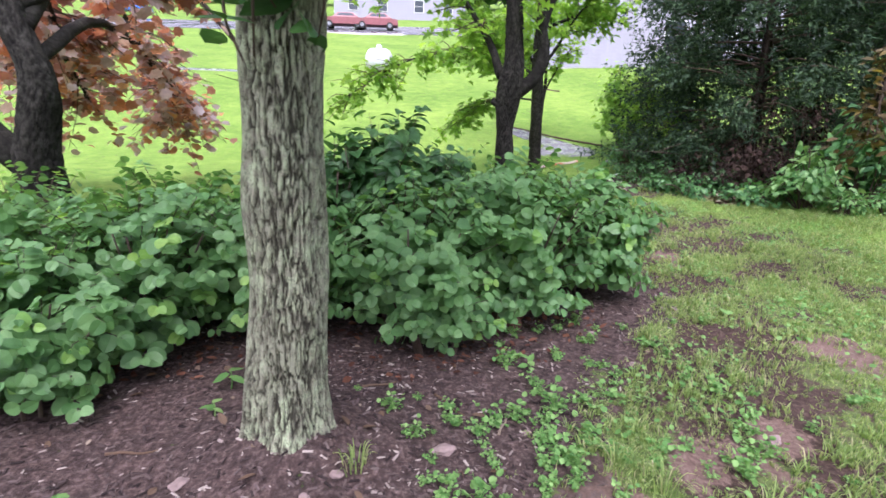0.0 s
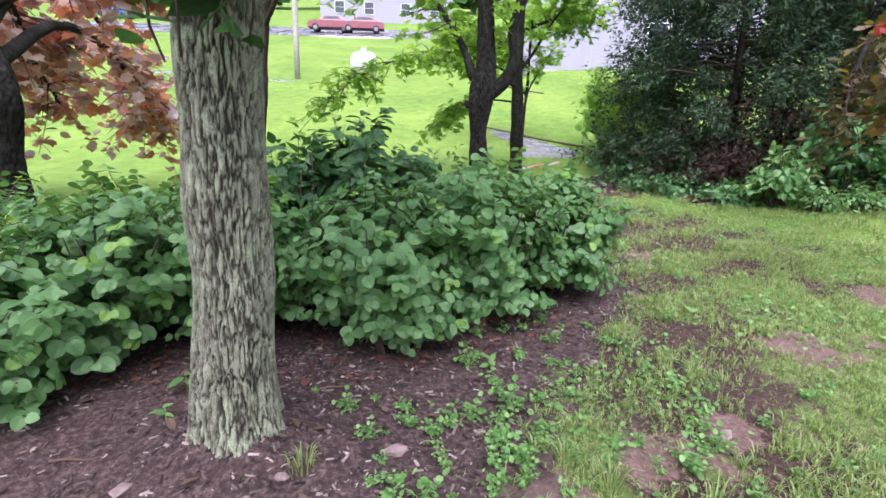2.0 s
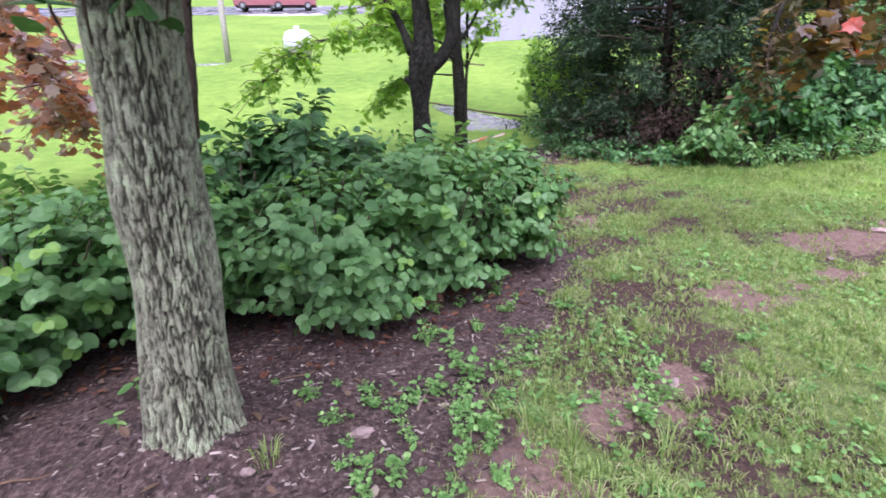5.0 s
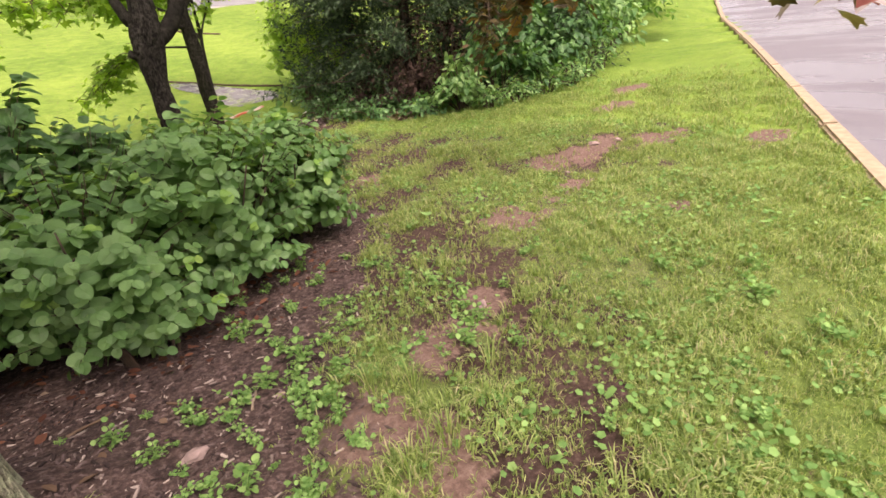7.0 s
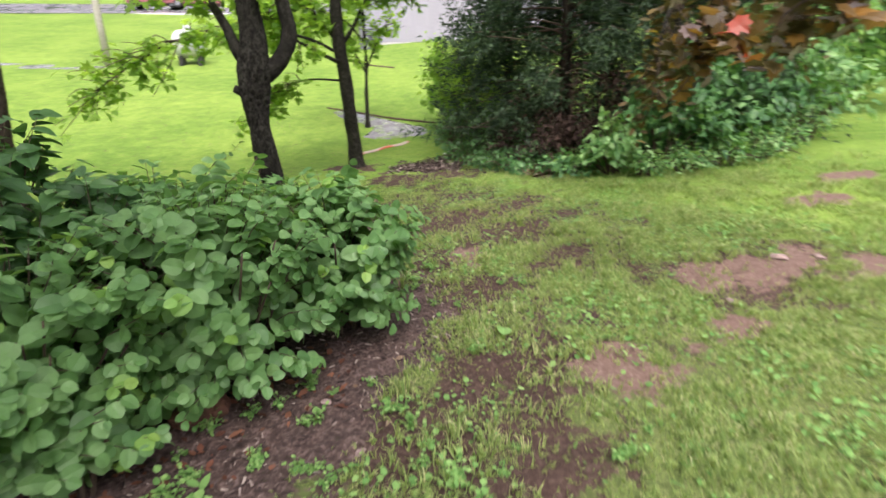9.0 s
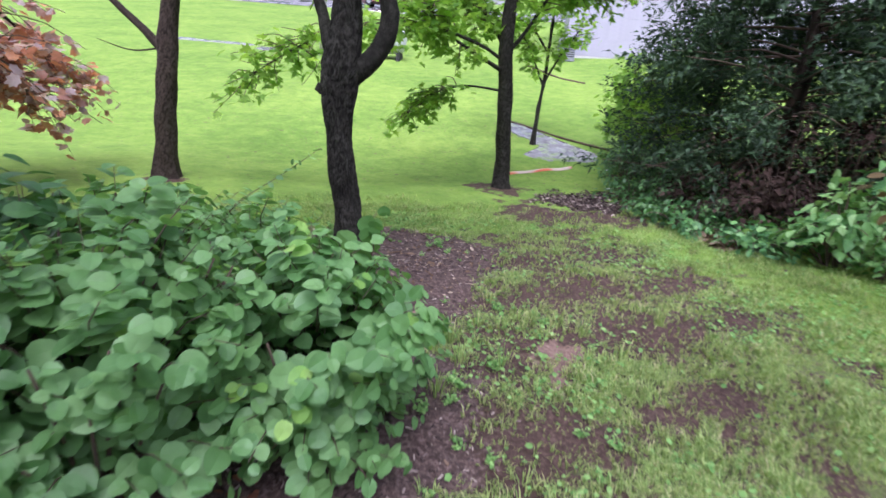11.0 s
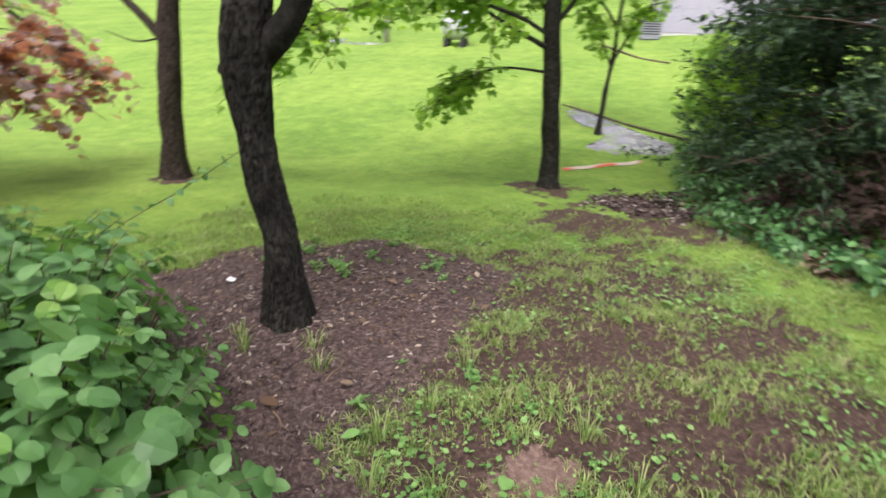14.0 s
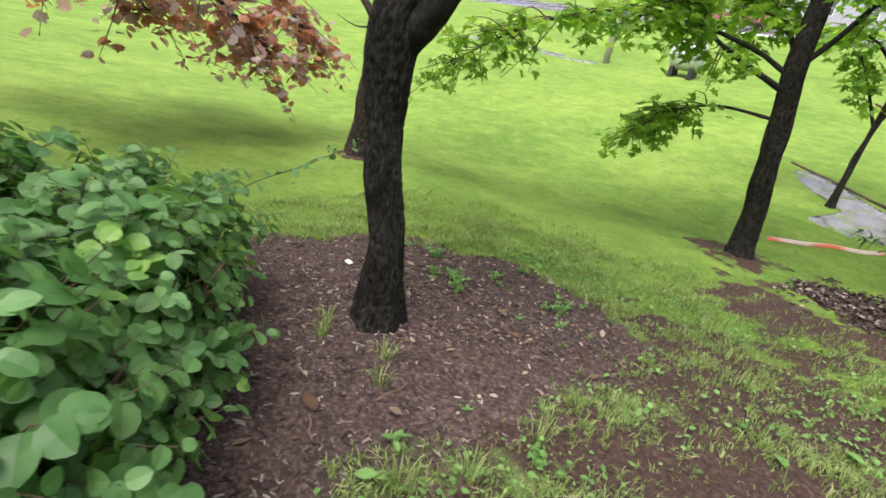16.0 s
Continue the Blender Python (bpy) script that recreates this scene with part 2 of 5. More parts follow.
M_CONCRETE = plain("pale_drive_concrete", (0.55, 0.53, 0.55), 0.85, 0, 0.12, 3)


def water_material():
    m, t, b = shader("standing_water")
    n = noise_tex(t, 4, 3)
    b.inputs["Specular IOR Level"].default_value = 0.8
    blade = noise_tex(t, 3.2, 6, 0.7)
    stand = ramp(t, blade.outputs["Fac"], [(0.52, (0, 0, 0)), (0.6, (1, 1, 1))])
    # Pale grey base colour stands in for the bright sky's reflection.
    t.links.new(mixed(t, stand, ramp(t, n.outputs["Fac"], [(0.35, (0.15, 0.145, 0.15)), (0.7, (0.27, 0.265, 0.28))]), (0.13, 0.19, 0.06)), b.inputs["Base Color"])
    t.links.new(ramp(t, blade.outputs["Fac"], [(0.52, (0.06, 0.06, 0.06)), (0.6, (0.9, 0.9, 0.9))]), b.inputs["Roughness"])
    w = noise_tex(t, 9, 3)
    bumped(t, b, w.outputs["Fac"], 0.25, 0.02)
    return m


M_WATER = water_material()


# ---- building helpers ----
def mesh_of(name, verts, faces, mat, smooth=False):
    me = bpy.data.meshes.new(name)
    me.from_pydata(np.asarray(verts).tolist(), [], faces.tolist() if isinstance(faces, np.ndarray) else faces)
    if mat:
        me.materials.append(mat)
    if smooth:
        me.polygons.foreach_set("use_smooth", np.ones(len(me.polygons), dtype=bool))
    me.update()
    return me


def part(name, me, parent=None, label=""):
    ob = new(name, me)
    if parent:
        ob.parent = parent
    return tagged(ob, label)


def thing(name, at, label, category, group="", kind=""):
    ob = new(name)
    ob.location = at
    ob.empty_display_size = 0.2
    return tagged(ob, label, category, group, kind)


def joined(pieces):
    """Several (verts, faces) as one."""
    vs, fs, n = [], [], 0
    for v, f in pieces:
        v = np.asarray(v, float)
        vs.append(v)
        fs += [[i + n for i in q] for q in f]
        n += len(v)
    return np.concatenate(vs), fs


def tube(points, radii, sides=8, wobble=0.0):
    p = np.asarray(points, float)
    d = np.gradient(p, axis=0)
    d /= np.linalg.norm(d, axis=1)[:, None] + 1e-9
    up = np.where(np.abs(d[:, 2:3]) > 0.9, np.array([[1.0, 0, 0]]), np.array([[0, 0, 1.0]]))
    a = np.cross(d, up)
    a /= np.linalg.norm(a, axis=1)[:, None] + 1e-9
    for k in range(1, len(a)):
        v = a[k - 1] - d[k] * np.dot(a[k - 1], d[k])
        a[k] = v / (np.linalg.norm(v) + 1e-9)
    b = np.cross(d, a)
    th = np.linspace(0, 2 * np.pi, sides, endpoint=False)
    r = np.asarray(radii, float)[:, None] * (1 + wobble * rng.normal(size=(len(p), sides)))
    v = p[:, None] + r[..., None] * (np.cos(th)[None, :, None] * a[:, None] + np.sin(th)[None, :, None] * b[:, None])
    v = v.reshape(-1, 3)
    f = []
    for k in range(len(p) - 1):
        for s in range(sides):
            n = (s + 1) % sides
            f.append([k * sides + s, k * sides + n, (k + 1) * sides + n, (k + 1) * sides + s])
    f.append(list(range(sides))[::-1])
    f.append([(len(p) - 1) * sides + s for s in range(sides)])
    return v, f


def curve(ctrl, n):
    """A smooth line of n points through control points."""
    c = np.asarray(ctrl, float)
    c = np.concatenate([[2 * c[0] - c[1]], c, [2 * c[-1] - c[-2]]])
    out = []
    for u in np.linspace(0, len(c) - 3 - 1e-6, n):
        k = int(u)
        t = u - k
        p0, p1, p2, p3 = c[k:k + 4]
        out.append(0.5 * (2 * p1 + (p2 - p0) * t + (2 * p0 - 5 * p1 + 4 * p2 - p3) * t * t + (3 * p1 - p0 - 3 * p2 + p3) * t ** 3))
    return np.array(out)


def leaf_shape(outline, fold=0.12, droop=0.15):
    """A leaf as a fan: its outline in its own plane, x across, y from the stalk to the tip."""
    o = np.asarray(outline, float)
    z = fold * np.abs(o[:, 0]) - droop * o[:, 1] ** 2
    v = np.vstack([[0, 0.45, -droop * 0.2], np.column_stack([o, z])])
    n = len(o)
    return v, np.array([[0, 1 + k, 1 + (k + 1) % n] for k in range(n)])


def mirrored(half):
    return half + [(-x, y) for x, y in reversed(half) if x > 1e-6]


ROUND = leaf_shape(mirrored([(0, 0), (0.27, 0.05), (0.44, 0.27), (0.46, 0.52), (0.36, 0.79), (0.17, 0.95), (0, 1.03)]), 0.16, 0.2)
BROAD = leaf_shape(mirrored([(0, 0), (0.2, 0.1), (0.33, 0.36), (0.3, 0.62), (0.13, 0.9), (0, 1.05)]), 0.2, 0.3)
OVAL = leaf_shape(mirrored([(0, 0), (0.2, 0.2), (0.27, 0.5), (0.15, 0.8), (0, 1.0)]))
LOBED = leaf_shape(mirrored([(0, 0), (0.32, -0.03), (0.36, 0.18), (0.6, 0.36), (0.42, 0.5), (0.44, 0.8), (0.2, 0.74), (0, 1.05)]), 0.1, 0.25)
STAR = leaf_shape(mirrored([(0, 0), (0.42, 0.02), (0.16, 0.24), (0.55, 0.5), (0.14, 0.5), (0.2, 0.8), (0.08, 0.74), (0, 1.05)]), 0.1, 0.25)
DOT = leaf_shape([(0, 0), (0.45, 0.35), (0.3, 0.95), (-0.3, 0.95), (-0.45, 0.35)], 0.1, 0.1)
SPRAY = leaf_shape([(0, 0), (0.18, 0.3), (0.05, 0.5), (0, 1.1), (-0.05, 0.55), (-0.17, 0.25)], 0.4, 0.3)


def frames_of(normals, spin=None, tips=None):
    """Rows of axes (x, y, z) for leaves with those normals; tips: the way that their tips point."""
    z = normals / (np.linalg.norm(normals, axis=1)[:, None] + 1e-9)
    t = rng.normal(size=z.shape) if tips is None else tips
    y = t - z * np.sum(t * z, axis=1)[:, None]
    y /= np.linalg.norm(y, axis=1)[:, None] + 1e-9
    return np.stack([np.cross(y, z), y, z], axis=1)


def cloud(shape, at, axes, size):
    """All leaves of a kind as verts and faces."""
    v, f = shape
    at, size = np.asarray(at, float), np.asarray(size, float)
    w = np.einsum("vk,nkj->nvj", v, axes) * size[:, None, None] + at[:, None]
    faces = f[None] + (np.arange(len(at)) * len(v))[:, None, None]
    return w.reshape(-1, 3), faces.reshape(-1, f.shape[1])


def single_leaves(name, shape, at, axes, size, mat, parent, origin):
    me = mesh_of(name, shape[0], shape[1], mat)
    for p, a, s in zip(at, axes, size):
        ob = new(name, me)
        ob.parent = parent
        m = Matrix([list(c) for c in (np.asarray(a).T * s)]).to_4x4()
        m.translation = Vector(p) - Vector(origin)
        ob.matrix_basis = m


def cuboid(a, b, bevel=0.0):
    bm = bmesh.new()
    bmesh.ops.create_cube(bm, size=1.0)
    for v in bm.verts:
        v.co = Vector([a[k] + (v.co[k] + 0.5) * (b[k] - a[k]) for k in range(3)])
    if bevel:
        bmesh.ops.bevel(bm, geom=bm.edges[:], offset=bevel, segments=2, affect="EDGES")
    return bm


def from_bm(name, bm, mat, smooth=False):
    me = bpy.data.meshes.new(name)
    bm.to_mesh(me)
    bm.free()
    me.materials.append(mat)
    if smooth:
        me.polygons.foreach_set("use_smooth", np.ones(len(me.polygons), dtype=bool))
    return me


# ---- the lie of the land ----
def soft(a, k):
    return np.logaddexp(0, k * a) / k


KERB_AT, KERB_WAY = np.array([4.14, 1.07]), np.array([0.848, 0.530])


def past_kerb(x, y):
    return (x - KERB_AT[0]) * KERB_WAY[1] - (y - KERB_AT[1]) * KERB_WAY[0]


def step(a, lo, hi):
    u = np.clip((a - lo) / (hi - lo), 0, 1)
    return u * u * (3 - 2 * u)


def bumps(x, y):
    return 0.018 * np.sin(1.7 * x + 0.6 * y) * np.sin(1.3 * y - 0.4 * x + 1) + 0.008 * np.sin(5.1 * x + 2 * y) * np.sin(4.3 * y - x)


def land(x, y):
    """The ground's height, before the road is cut in."""
    x, y = np.asarray(x, float), np.asarray(y, float)
    z = 0.05 + 0.018 * np.maximum(y, 0) + 0.06 * soft(x - 3, 2) - 0.02 * soft(x - 12, 1) + 0.22 * soft(y - 12, 2) - 0.05 * soft(x - 20, 1)
    for cx, cy, r, hgt in ((-0.585, 1.78, 0.34, 0.165), (0.70, 5.85, 0.5, 0.05), (1.9, 10.95, 0.6, 0.06), (-3.0, 8.9, 0.5, 0.04)):
        z = z + hgt * np.exp(-((x - cx) ** 2 + (y - cy) ** 2) / (r * r))
    return z + bumps(x, y)


def ground_z(x, y):
    x, y = np.asarray(x, float), np.asarray(y, float)
    return land(x, y) - 0.22 * step(past_kerb(x, y), 0.0, 0.08) * (1 - step(past_kerb(x, y), 6.6, 7.0))


def ragged(x, y, k=1.0):
    return k * (0.5 * np.sin(2.3 * x + 1.1 * y) + 0.5 * np.sin(3.1 * y - 1.7 * x + 2) + 0.4 * np.sin(7.3 * x - 3.1 * y) + 0.3 * np.sin(9.1 * y + 4.2 * x))


def inside(x, y, poly, soften):
    """1 inside a polygon, 0 outside, with a soft edge."""
    x, y = np.asarray(x, float), np.asarray(y, float)
    ins, dist = np.zeros(x.shape, bool), np.full(x.shape, 1e9)
    for (ax, ay), (bx, by) in zip(poly, poly[1:] + poly[:1]):
        with np.errstate(divide="ignore", invalid="ignore"):
            ins ^= ((ay > y) != (by > y)) & (x < (bx - ax) * (y - ay) / (by - ay + 1e-12) + ax)
        u = np.clip(((x - ax) * (bx - ax) + (y - ay) * (by - ay)) / ((bx - ax) ** 2 + (by - ay) ** 2), 0, 1)
        dist = np.minimum(dist, np.hypot(x - ax - u * (bx - ax), y - ay - u * (by - ay)))
    return step(np.where(ins, dist, -dist), -soften, soften)


BED = [(-6, -2.5), (-0.2, -2.5), (0.2, 0.8), (0.5, 1.5), (0.75, 2.2), (1.22, 2.9), (1.75, 3.5), (1.95, 4.2), (1.6, 4.9), (1.65, 5.6), (1.8, 6.3), (1.95, 7.3), (1.2, 7.6), (0.4, 7.5),
       (-0.5, 6.9), (-0.7, 6.2), (-0.8, 5.4), (-2.0, 4.9), (-4.4, 4.6), (-6, 4.2)]
SOIL_SPOTS = [(0.67, 1.4, 0.26, 0.36), (1.06, 1.76, 0.2, 0.2), (1.34, 1.74, 0.16, 0.2), (1.5, 1.96, 0.14, 0.16), (4.35, 3.6, 0.6, 0.3), (4.85, 3.3, 0.35, 0.2), (3.85, 3.75, 0.3, 0.26), (3.32, 2.97, 0.34, 0.2), (2.5, 2.82, 0.26, 0.24), (3.44, 2.0, 0.12, 0.1),
              (6.3, 4.9, 0.5, 0.25), (2.28, 4.95, 0.16, 0.34), (5.3, 2.4, 0.4, 0.2), (7.5, 5.5, 0.5, 0.2)]
THIN_SPOTS = [(1.65, 2.5, 0.55, 0.8), (1.2, 1.5, 0.4, 0.5), (2.6, 6.6, 0.8, 0.9), (2.1, 3.5, 0.3, 0.6), (2.45, 7.55, 0.6, 0.35), (2.3, 5.8, 0.4, 0.8), (2.35, 5.6, 0.9, 1.6), (2.8, 5.9, 1.2, 2.4), (2.7, 7.4, 1.0, 0.7), (2.1, 4.2, 0.6, 0.9), (1.9, 3.1, 0.5, 0.6), (3.3, 6.4, 0.6, 0.5), (1.4, 2.4, 0.5, 0.8), (1.9, 10.9, 0.5, 0.45), (-3.0, 8.9, 0.3, 0.25), (2.9, 6.3, 0.5, 0.3), (3.3, 9.2, 0.9, 0.5), (4.2, 3.6, 0.9, 0.6), (1.1, 1.0, 0.4, 0.6), (2.4, 9.2, 0.5, 0.7)]


def spots(x, y, table):
    m = np.zeros(np.shape(x))
    for cx, cy, rx, ry in table:
        d = np.sqrt(((x - cx) / rx) ** 2 + ((y - cy) / ry) ** 2) + 0.36 * ragged(x * 1.9, y * 1.9) + 0.26 * ragged(x * 4.7 + 1, y * 4.7)
        m = np.maximum(m, 1 - step(d, 0.35, 1.45))
    return m


def mulch_at(x, y):
    return inside(x + 0.11 * ragged(x, y) + 0.05 * ragged(x * 3.1, y * 3.1), y + 0.11 * ragged(y, x) + 0.05 * ragged(y * 2.7, x * 2.7), BED, 0.2)


def soil_at(x, y):
    return spots(x, y, SOIL_SPOTS)


def thin_at(x, y):
    return np.maximum(spots(x, y, THIN_SPOTS) * np.clip(1.0 + 0.5 * ragged(x * 2.2 + 1, y * 2.2), 0.35, 1), 0.9 * spots(x, y, [(3.25, 10.4, 0.75, 0.6)]))


def thatch_at(x, y):
    """Where the turf is open enough to show the dead thatch between its blades."""
    return (1 - step(np.hypot((x - 2.0) / 1.0, (y - 3.9) / 1.2), 1.8, 3.8)) * 0.8


def ground_sheet():
    def axis(lo, hi, fine_lo, fine_hi, fine):
        mid = np.arange(fine_lo, fine_hi, fine)
        up, dn = [fine_hi], [fine_lo]
        s = fine
        while up[-1] < hi:
            s = min(s * 1.22, 12)
            up.append(up[-1] + s)
        s = fine
        while dn[-1] > lo:
            s = min(s * 1.22, 12)
            dn.append(dn[-1] - s)
        return np.concatenate([dn[:0:-1], mid, up])

    xs, ys = axis(-260, 260, -3.5, 8.0, 0.05), axis(-120, 300, -1.0, 12.0, 0.05)
    gx, gy = np.meshgrid(xs, ys)
    z = ground_z(gx, gy)
    fine = (np.abs(gx - 2.2) < 6) & (np.abs(gy - 5.5) < 6.6)
    z = z + np.where(fine, 0.006 * np.sin(31 * gx + 9 * gy) * np.sin(27 * gy - 7 * gx) + 0.008 * (rng.random(gx.shape) - 0.5), 0)
    v = np.column_stack([gx.ravel(), gy.ravel(), z.ravel()])
    ny, nx = gx.shape
    k = (np.arange(ny - 1)[:, None] * nx + np.arange(nx - 1)[None]).ravel()
    me = mesh_of("ground", v, np.column_stack([k, k + 1, k + 1 + nx, k + nx]), M_GROUND, True)
    for name, fn in (("mulch", mulch_at), ("soil", soil_at), ("thin", thin_at), ("thatch", thatch_at)):
        at = me.attributes.new(name, "FLOAT", "POINT")
        at.data.foreach_set("value", fn(gx, gy).ravel().astype(np.float32))
    return tagged(new("ground", me), "sloping green lawn with bare soil patches and dark mulch bed", "ground", kind="structure")


ground_sheet()


def strip(along, across, level, mat, name, label, category):
    """A sheet laid along the kerb's line."""
    u, d = np.meshgrid(along, across)
    x, y = KERB_AT[0] + u * KERB_WAY[0] + d * KERB_WAY[1], KERB_AT[1] + u * KERB_WAY[1] - d * KERB_WAY[0]
    xe, ye = KERB_AT[0] + u * KERB_WAY[0], KERB_AT[1] + u * KERB_WAY[1]
    z = land(xe, ye) - bumps(xe, ye) + level(d)
    n, m = u.shape
    k = (np.arange(n - 1)[:, None] * m + np.arange(m - 1)[None]).ravel()
    me = mesh_of(name, np.column_stack([x.ravel(), y.ravel(), z.ravel()]), np.column_stack([k, k + m, k + m + 1, k + 1]), mat, True)
    return tagged(new(name, me), label, category, kind="structure")


ALONG = np.concatenate([np.arange(-30, 30, 0.5), np.arange(30, 90, 3.0)])
strip(ALONG, np.linspace(0.15, 6.8, 12), lambda d: -0.11 + 0.02 * np.sin(d * 0.45), M_ASPHALT, "road", "wet grey asphalt road beside the lawn", "road")


def kerb_stones():
    """Concrete kerb, stone by stone."""
    host = thing("kerb", (KERB_AT[0], KERB_AT[1], float(land(*KERB_AT))), "pale tan concrete kerb between lawn and road", "kerb", kind="structure")
    yaw = math.atan2(KERB_WAY[1], KERB_WAY[0])
    me = from_bm("kerb_stone", cuboid((-0.995, -0.16, -0.3), (0.995, 0.0, 0.0), 0.025), M_KERB, False)
    for k in range(-4, 20):
        u = 2.0 * k + 1
        p = KERB_AT + u * KERB_WAY
        za, zb = (float(land(*(q := KERB_AT + (u + e) * KERB_WAY)) - bumps(*q)) for e in (-1, 1))
        ob = new("kerb_stone", me)
        ob.parent = host
        m = Matrix.Translation((p[0] - KERB_AT[0], p[1] - KERB_AT[1], (za + zb) / 2 + 0.03 - host.location.z)) @ Euler((0, -math.atan2(zb - za, 2.0), yaw), "XYZ").to_matrix().to_4x4()
        ob.matrix_basis = m


kerb_stones()


# ---- trees ----
def plated(q, grain):
    """Distance from the nearest furrow between long bark plates."""
    w = q + 0.6 * noise.noise_vector(q * 0.8) + 0.3 * noise.noise_vector(q * 2.3)
    near = noise.voronoi(w)[0]
    return (near[1] - near[0]) + grain * noise.noise(w * 3.5 + Vector((3, 8, 1)))


def ridged_trunk(name, ctrl, radii, mat, parent, origin, rows, sides, depth, kx, kz, flare=0.0, roots=5, sharp=1.0, lumpy=0.025, cut=0.12, plate=0.0):
    """Trunk with furrowed bark: crests and furrows run upwards."""
    p = curve(ctrl, rows)
    r = np.interp(np.linspace(0, 1, rows), np.linspace(0, 1, len(radii)), radii)
    th = np.linspace(0, 2 * np.pi, sides, endpoint=False)
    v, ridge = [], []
    z0 = p[0][2]
    for k in range(rows):
        c, up = p[k], p[k][2] - z0
        spread = flare * math.exp(-max(up, 0) / 0.16)
        for a in th:
            ca, sa = math.cos(a), math.sin(a)
            q = Vector((ca * r[k] * kx, sa * r[k] * kx, up * kz))
            w = q + 0.35 * noise.noise_vector(q * 0.7) + 0.15 * noise.noise_vector(q * 2.1)
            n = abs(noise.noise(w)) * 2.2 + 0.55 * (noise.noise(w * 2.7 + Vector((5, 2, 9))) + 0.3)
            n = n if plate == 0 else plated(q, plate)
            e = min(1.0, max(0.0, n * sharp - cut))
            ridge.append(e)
            rr = r[k] + depth * (e - 0.7) + spread * (0.65 + 0.5 * math.cos(roots * a + 1.0)) + lumpy * noise.noise(Vector((ca * 1.4, sa * 1.4, up * 2.6)))
            v.append((c[0] + rr * ca - origin[0], c[1] + rr * sa - origin[1], c[2] - origin[2]))
    f = []
    for k in range(rows - 1):
        for s in range(sides):
            n = (s + 1) % sides
            f.append([k * sides + s, k * sides + n, (k + 1) * sides + n, (k + 1) * sides + s])
    f.append([(rows - 1) * sides + s for s in range(sides)])
    me = mesh_of(name, v, f, mat, True)
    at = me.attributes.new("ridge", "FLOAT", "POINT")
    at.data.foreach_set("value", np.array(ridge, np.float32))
    return part(name, me, parent)


def limb_mesh(ctrl, r0, r1, n=14, sides=9):
    return tube(curve(ctrl, n), np.linspace(r0, r1, n), sides, 0.06)


def twigs_and_leaves(ctrl, spread, count, leaves, size, start=0.25, droop=0.0):
    """Twigs off a limb, and the places of the leaves on them."""
    line = curve(ctrl, 40)
    tw, at = [], []
    for _ in range(count):
        k = int((start + (1 - start) * rng.random() ** 0.8) * 39)
        way = rng.normal(size=3) * np.array([1, 1, 0.45])
        way = way / np.linalg.norm(way) + 0.6 * (line[min(k + 1, 39)] - line[max(k - 1, 0)]) / (np.linalg.norm(line[min(k + 1, 39)] - line[max(k - 1, 0)]) + 1e-6)
        way[2] -= droop
        reach = spread * (0.4 + 0.6 * rng.random())
        a = line[k]
        b, c = a + way * reach * 0.5 + rng.normal(size=3) * 0.04, a + way * reach + np.array([0, 0, -0.15 * reach])
        tw.append(tube(curve([a, b, c], 5), np.linspace(0.010, 0.003, 5), 4))
        u = 0.25 + 0.75 * rng.random(leaves)
        pts = a + (c - a) * u[:, None] + rng.normal(size=(leaves, 3)) * np.array([0.35, 0.35, 0.22]) * size * 1.5
        at.append(pts)
    return tw, np.concatenate(at)


def hanging_axes(n, droop=0.5):
    nor = rng.normal(size=(n, 3)) * np.array([0.55, 0.55, 0.3]) + np.array([0, 0, 1.0])
    tip = rng.normal(size=(n, 3)) * np.array([1, 1, 0.3]) - np.array([0, 0, droop])
    return frames_of(nor, tips=tip)


def build_tree(name, base, trunk, radii, bark_mat, leaf_mat, shape, leaf, limbs, label, crown_label, rows=90, sides=48, depth=0.008, kx=50, kz=9, flare=0.05, roots=5, crown=None, sharp=1.0, cut=0.12, plate=0.0):
    z = float(ground_z(base[0], base[1]))
    origin = np.array([base[0], base[1], z])
    host = thing(name, origin, label, "tree")
    ctrl = [np.array([base[0], base[1], z - 0.08])] + [np.array(q, float) for q in trunk]
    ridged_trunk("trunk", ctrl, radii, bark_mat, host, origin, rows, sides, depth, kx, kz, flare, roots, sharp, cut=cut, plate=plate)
    tw, leaves = [], []
    for spec in limbs:
        v, f = limb_mesh([np.array(q) - origin for q in spec["line"]], spec["r"][0], spec["r"][1])
        me = mesh_of("limb", v, f, bark_mat, True)
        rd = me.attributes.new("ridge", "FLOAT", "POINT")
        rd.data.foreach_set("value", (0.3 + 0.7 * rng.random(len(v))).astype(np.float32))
        part("limb", me, host)
        if spec.get("twigs"):
            t, at = twigs_and_leaves([np.array(q) - origin for q in spec["line"]], spec.get("spread", 0.5), spec["twigs"], spec.get("leaves", 14), leaf, spec.get("start", 0.3), spec.get("droop", 0.1))
            tw += t
            leaves.append(at)
    if crown:
        for cx, cy, cz, rx, ry, rz, n in crown:
            d = rng.normal(size=(n, 3))
            d /= np.linalg.norm(d, axis=1)[:, None]
            k = rng.random(n) ** 0.4
            clump = 0.75 + 0.4 * np.sin(5 * d[:, 0] + 3 * d[:, 2]) * np.sin(4 * d[:, 1] + 2)
            leaves.append(d * (k * clump)[:, None] * np.array([rx, ry, rz]) + np.array([cx, cy, cz]) - origin)
    if tw:
        v, f = joined(tw)
        tagged(part("twig_tangle", mesh_of("twig_tangle", v, f, M_TWIG, True), host), kind="stuff")
    at = np.concatenate(leaves)
    s = leaf * (0.65 + 0.6 * rng.random(len(at)))
    v, f = cloud(shape, at, hanging_axes(len(at)), s)
    tagged(part("crown", mesh_of("crown", v, f, leaf_mat), host, crown_label), kind="stuff")
    return host


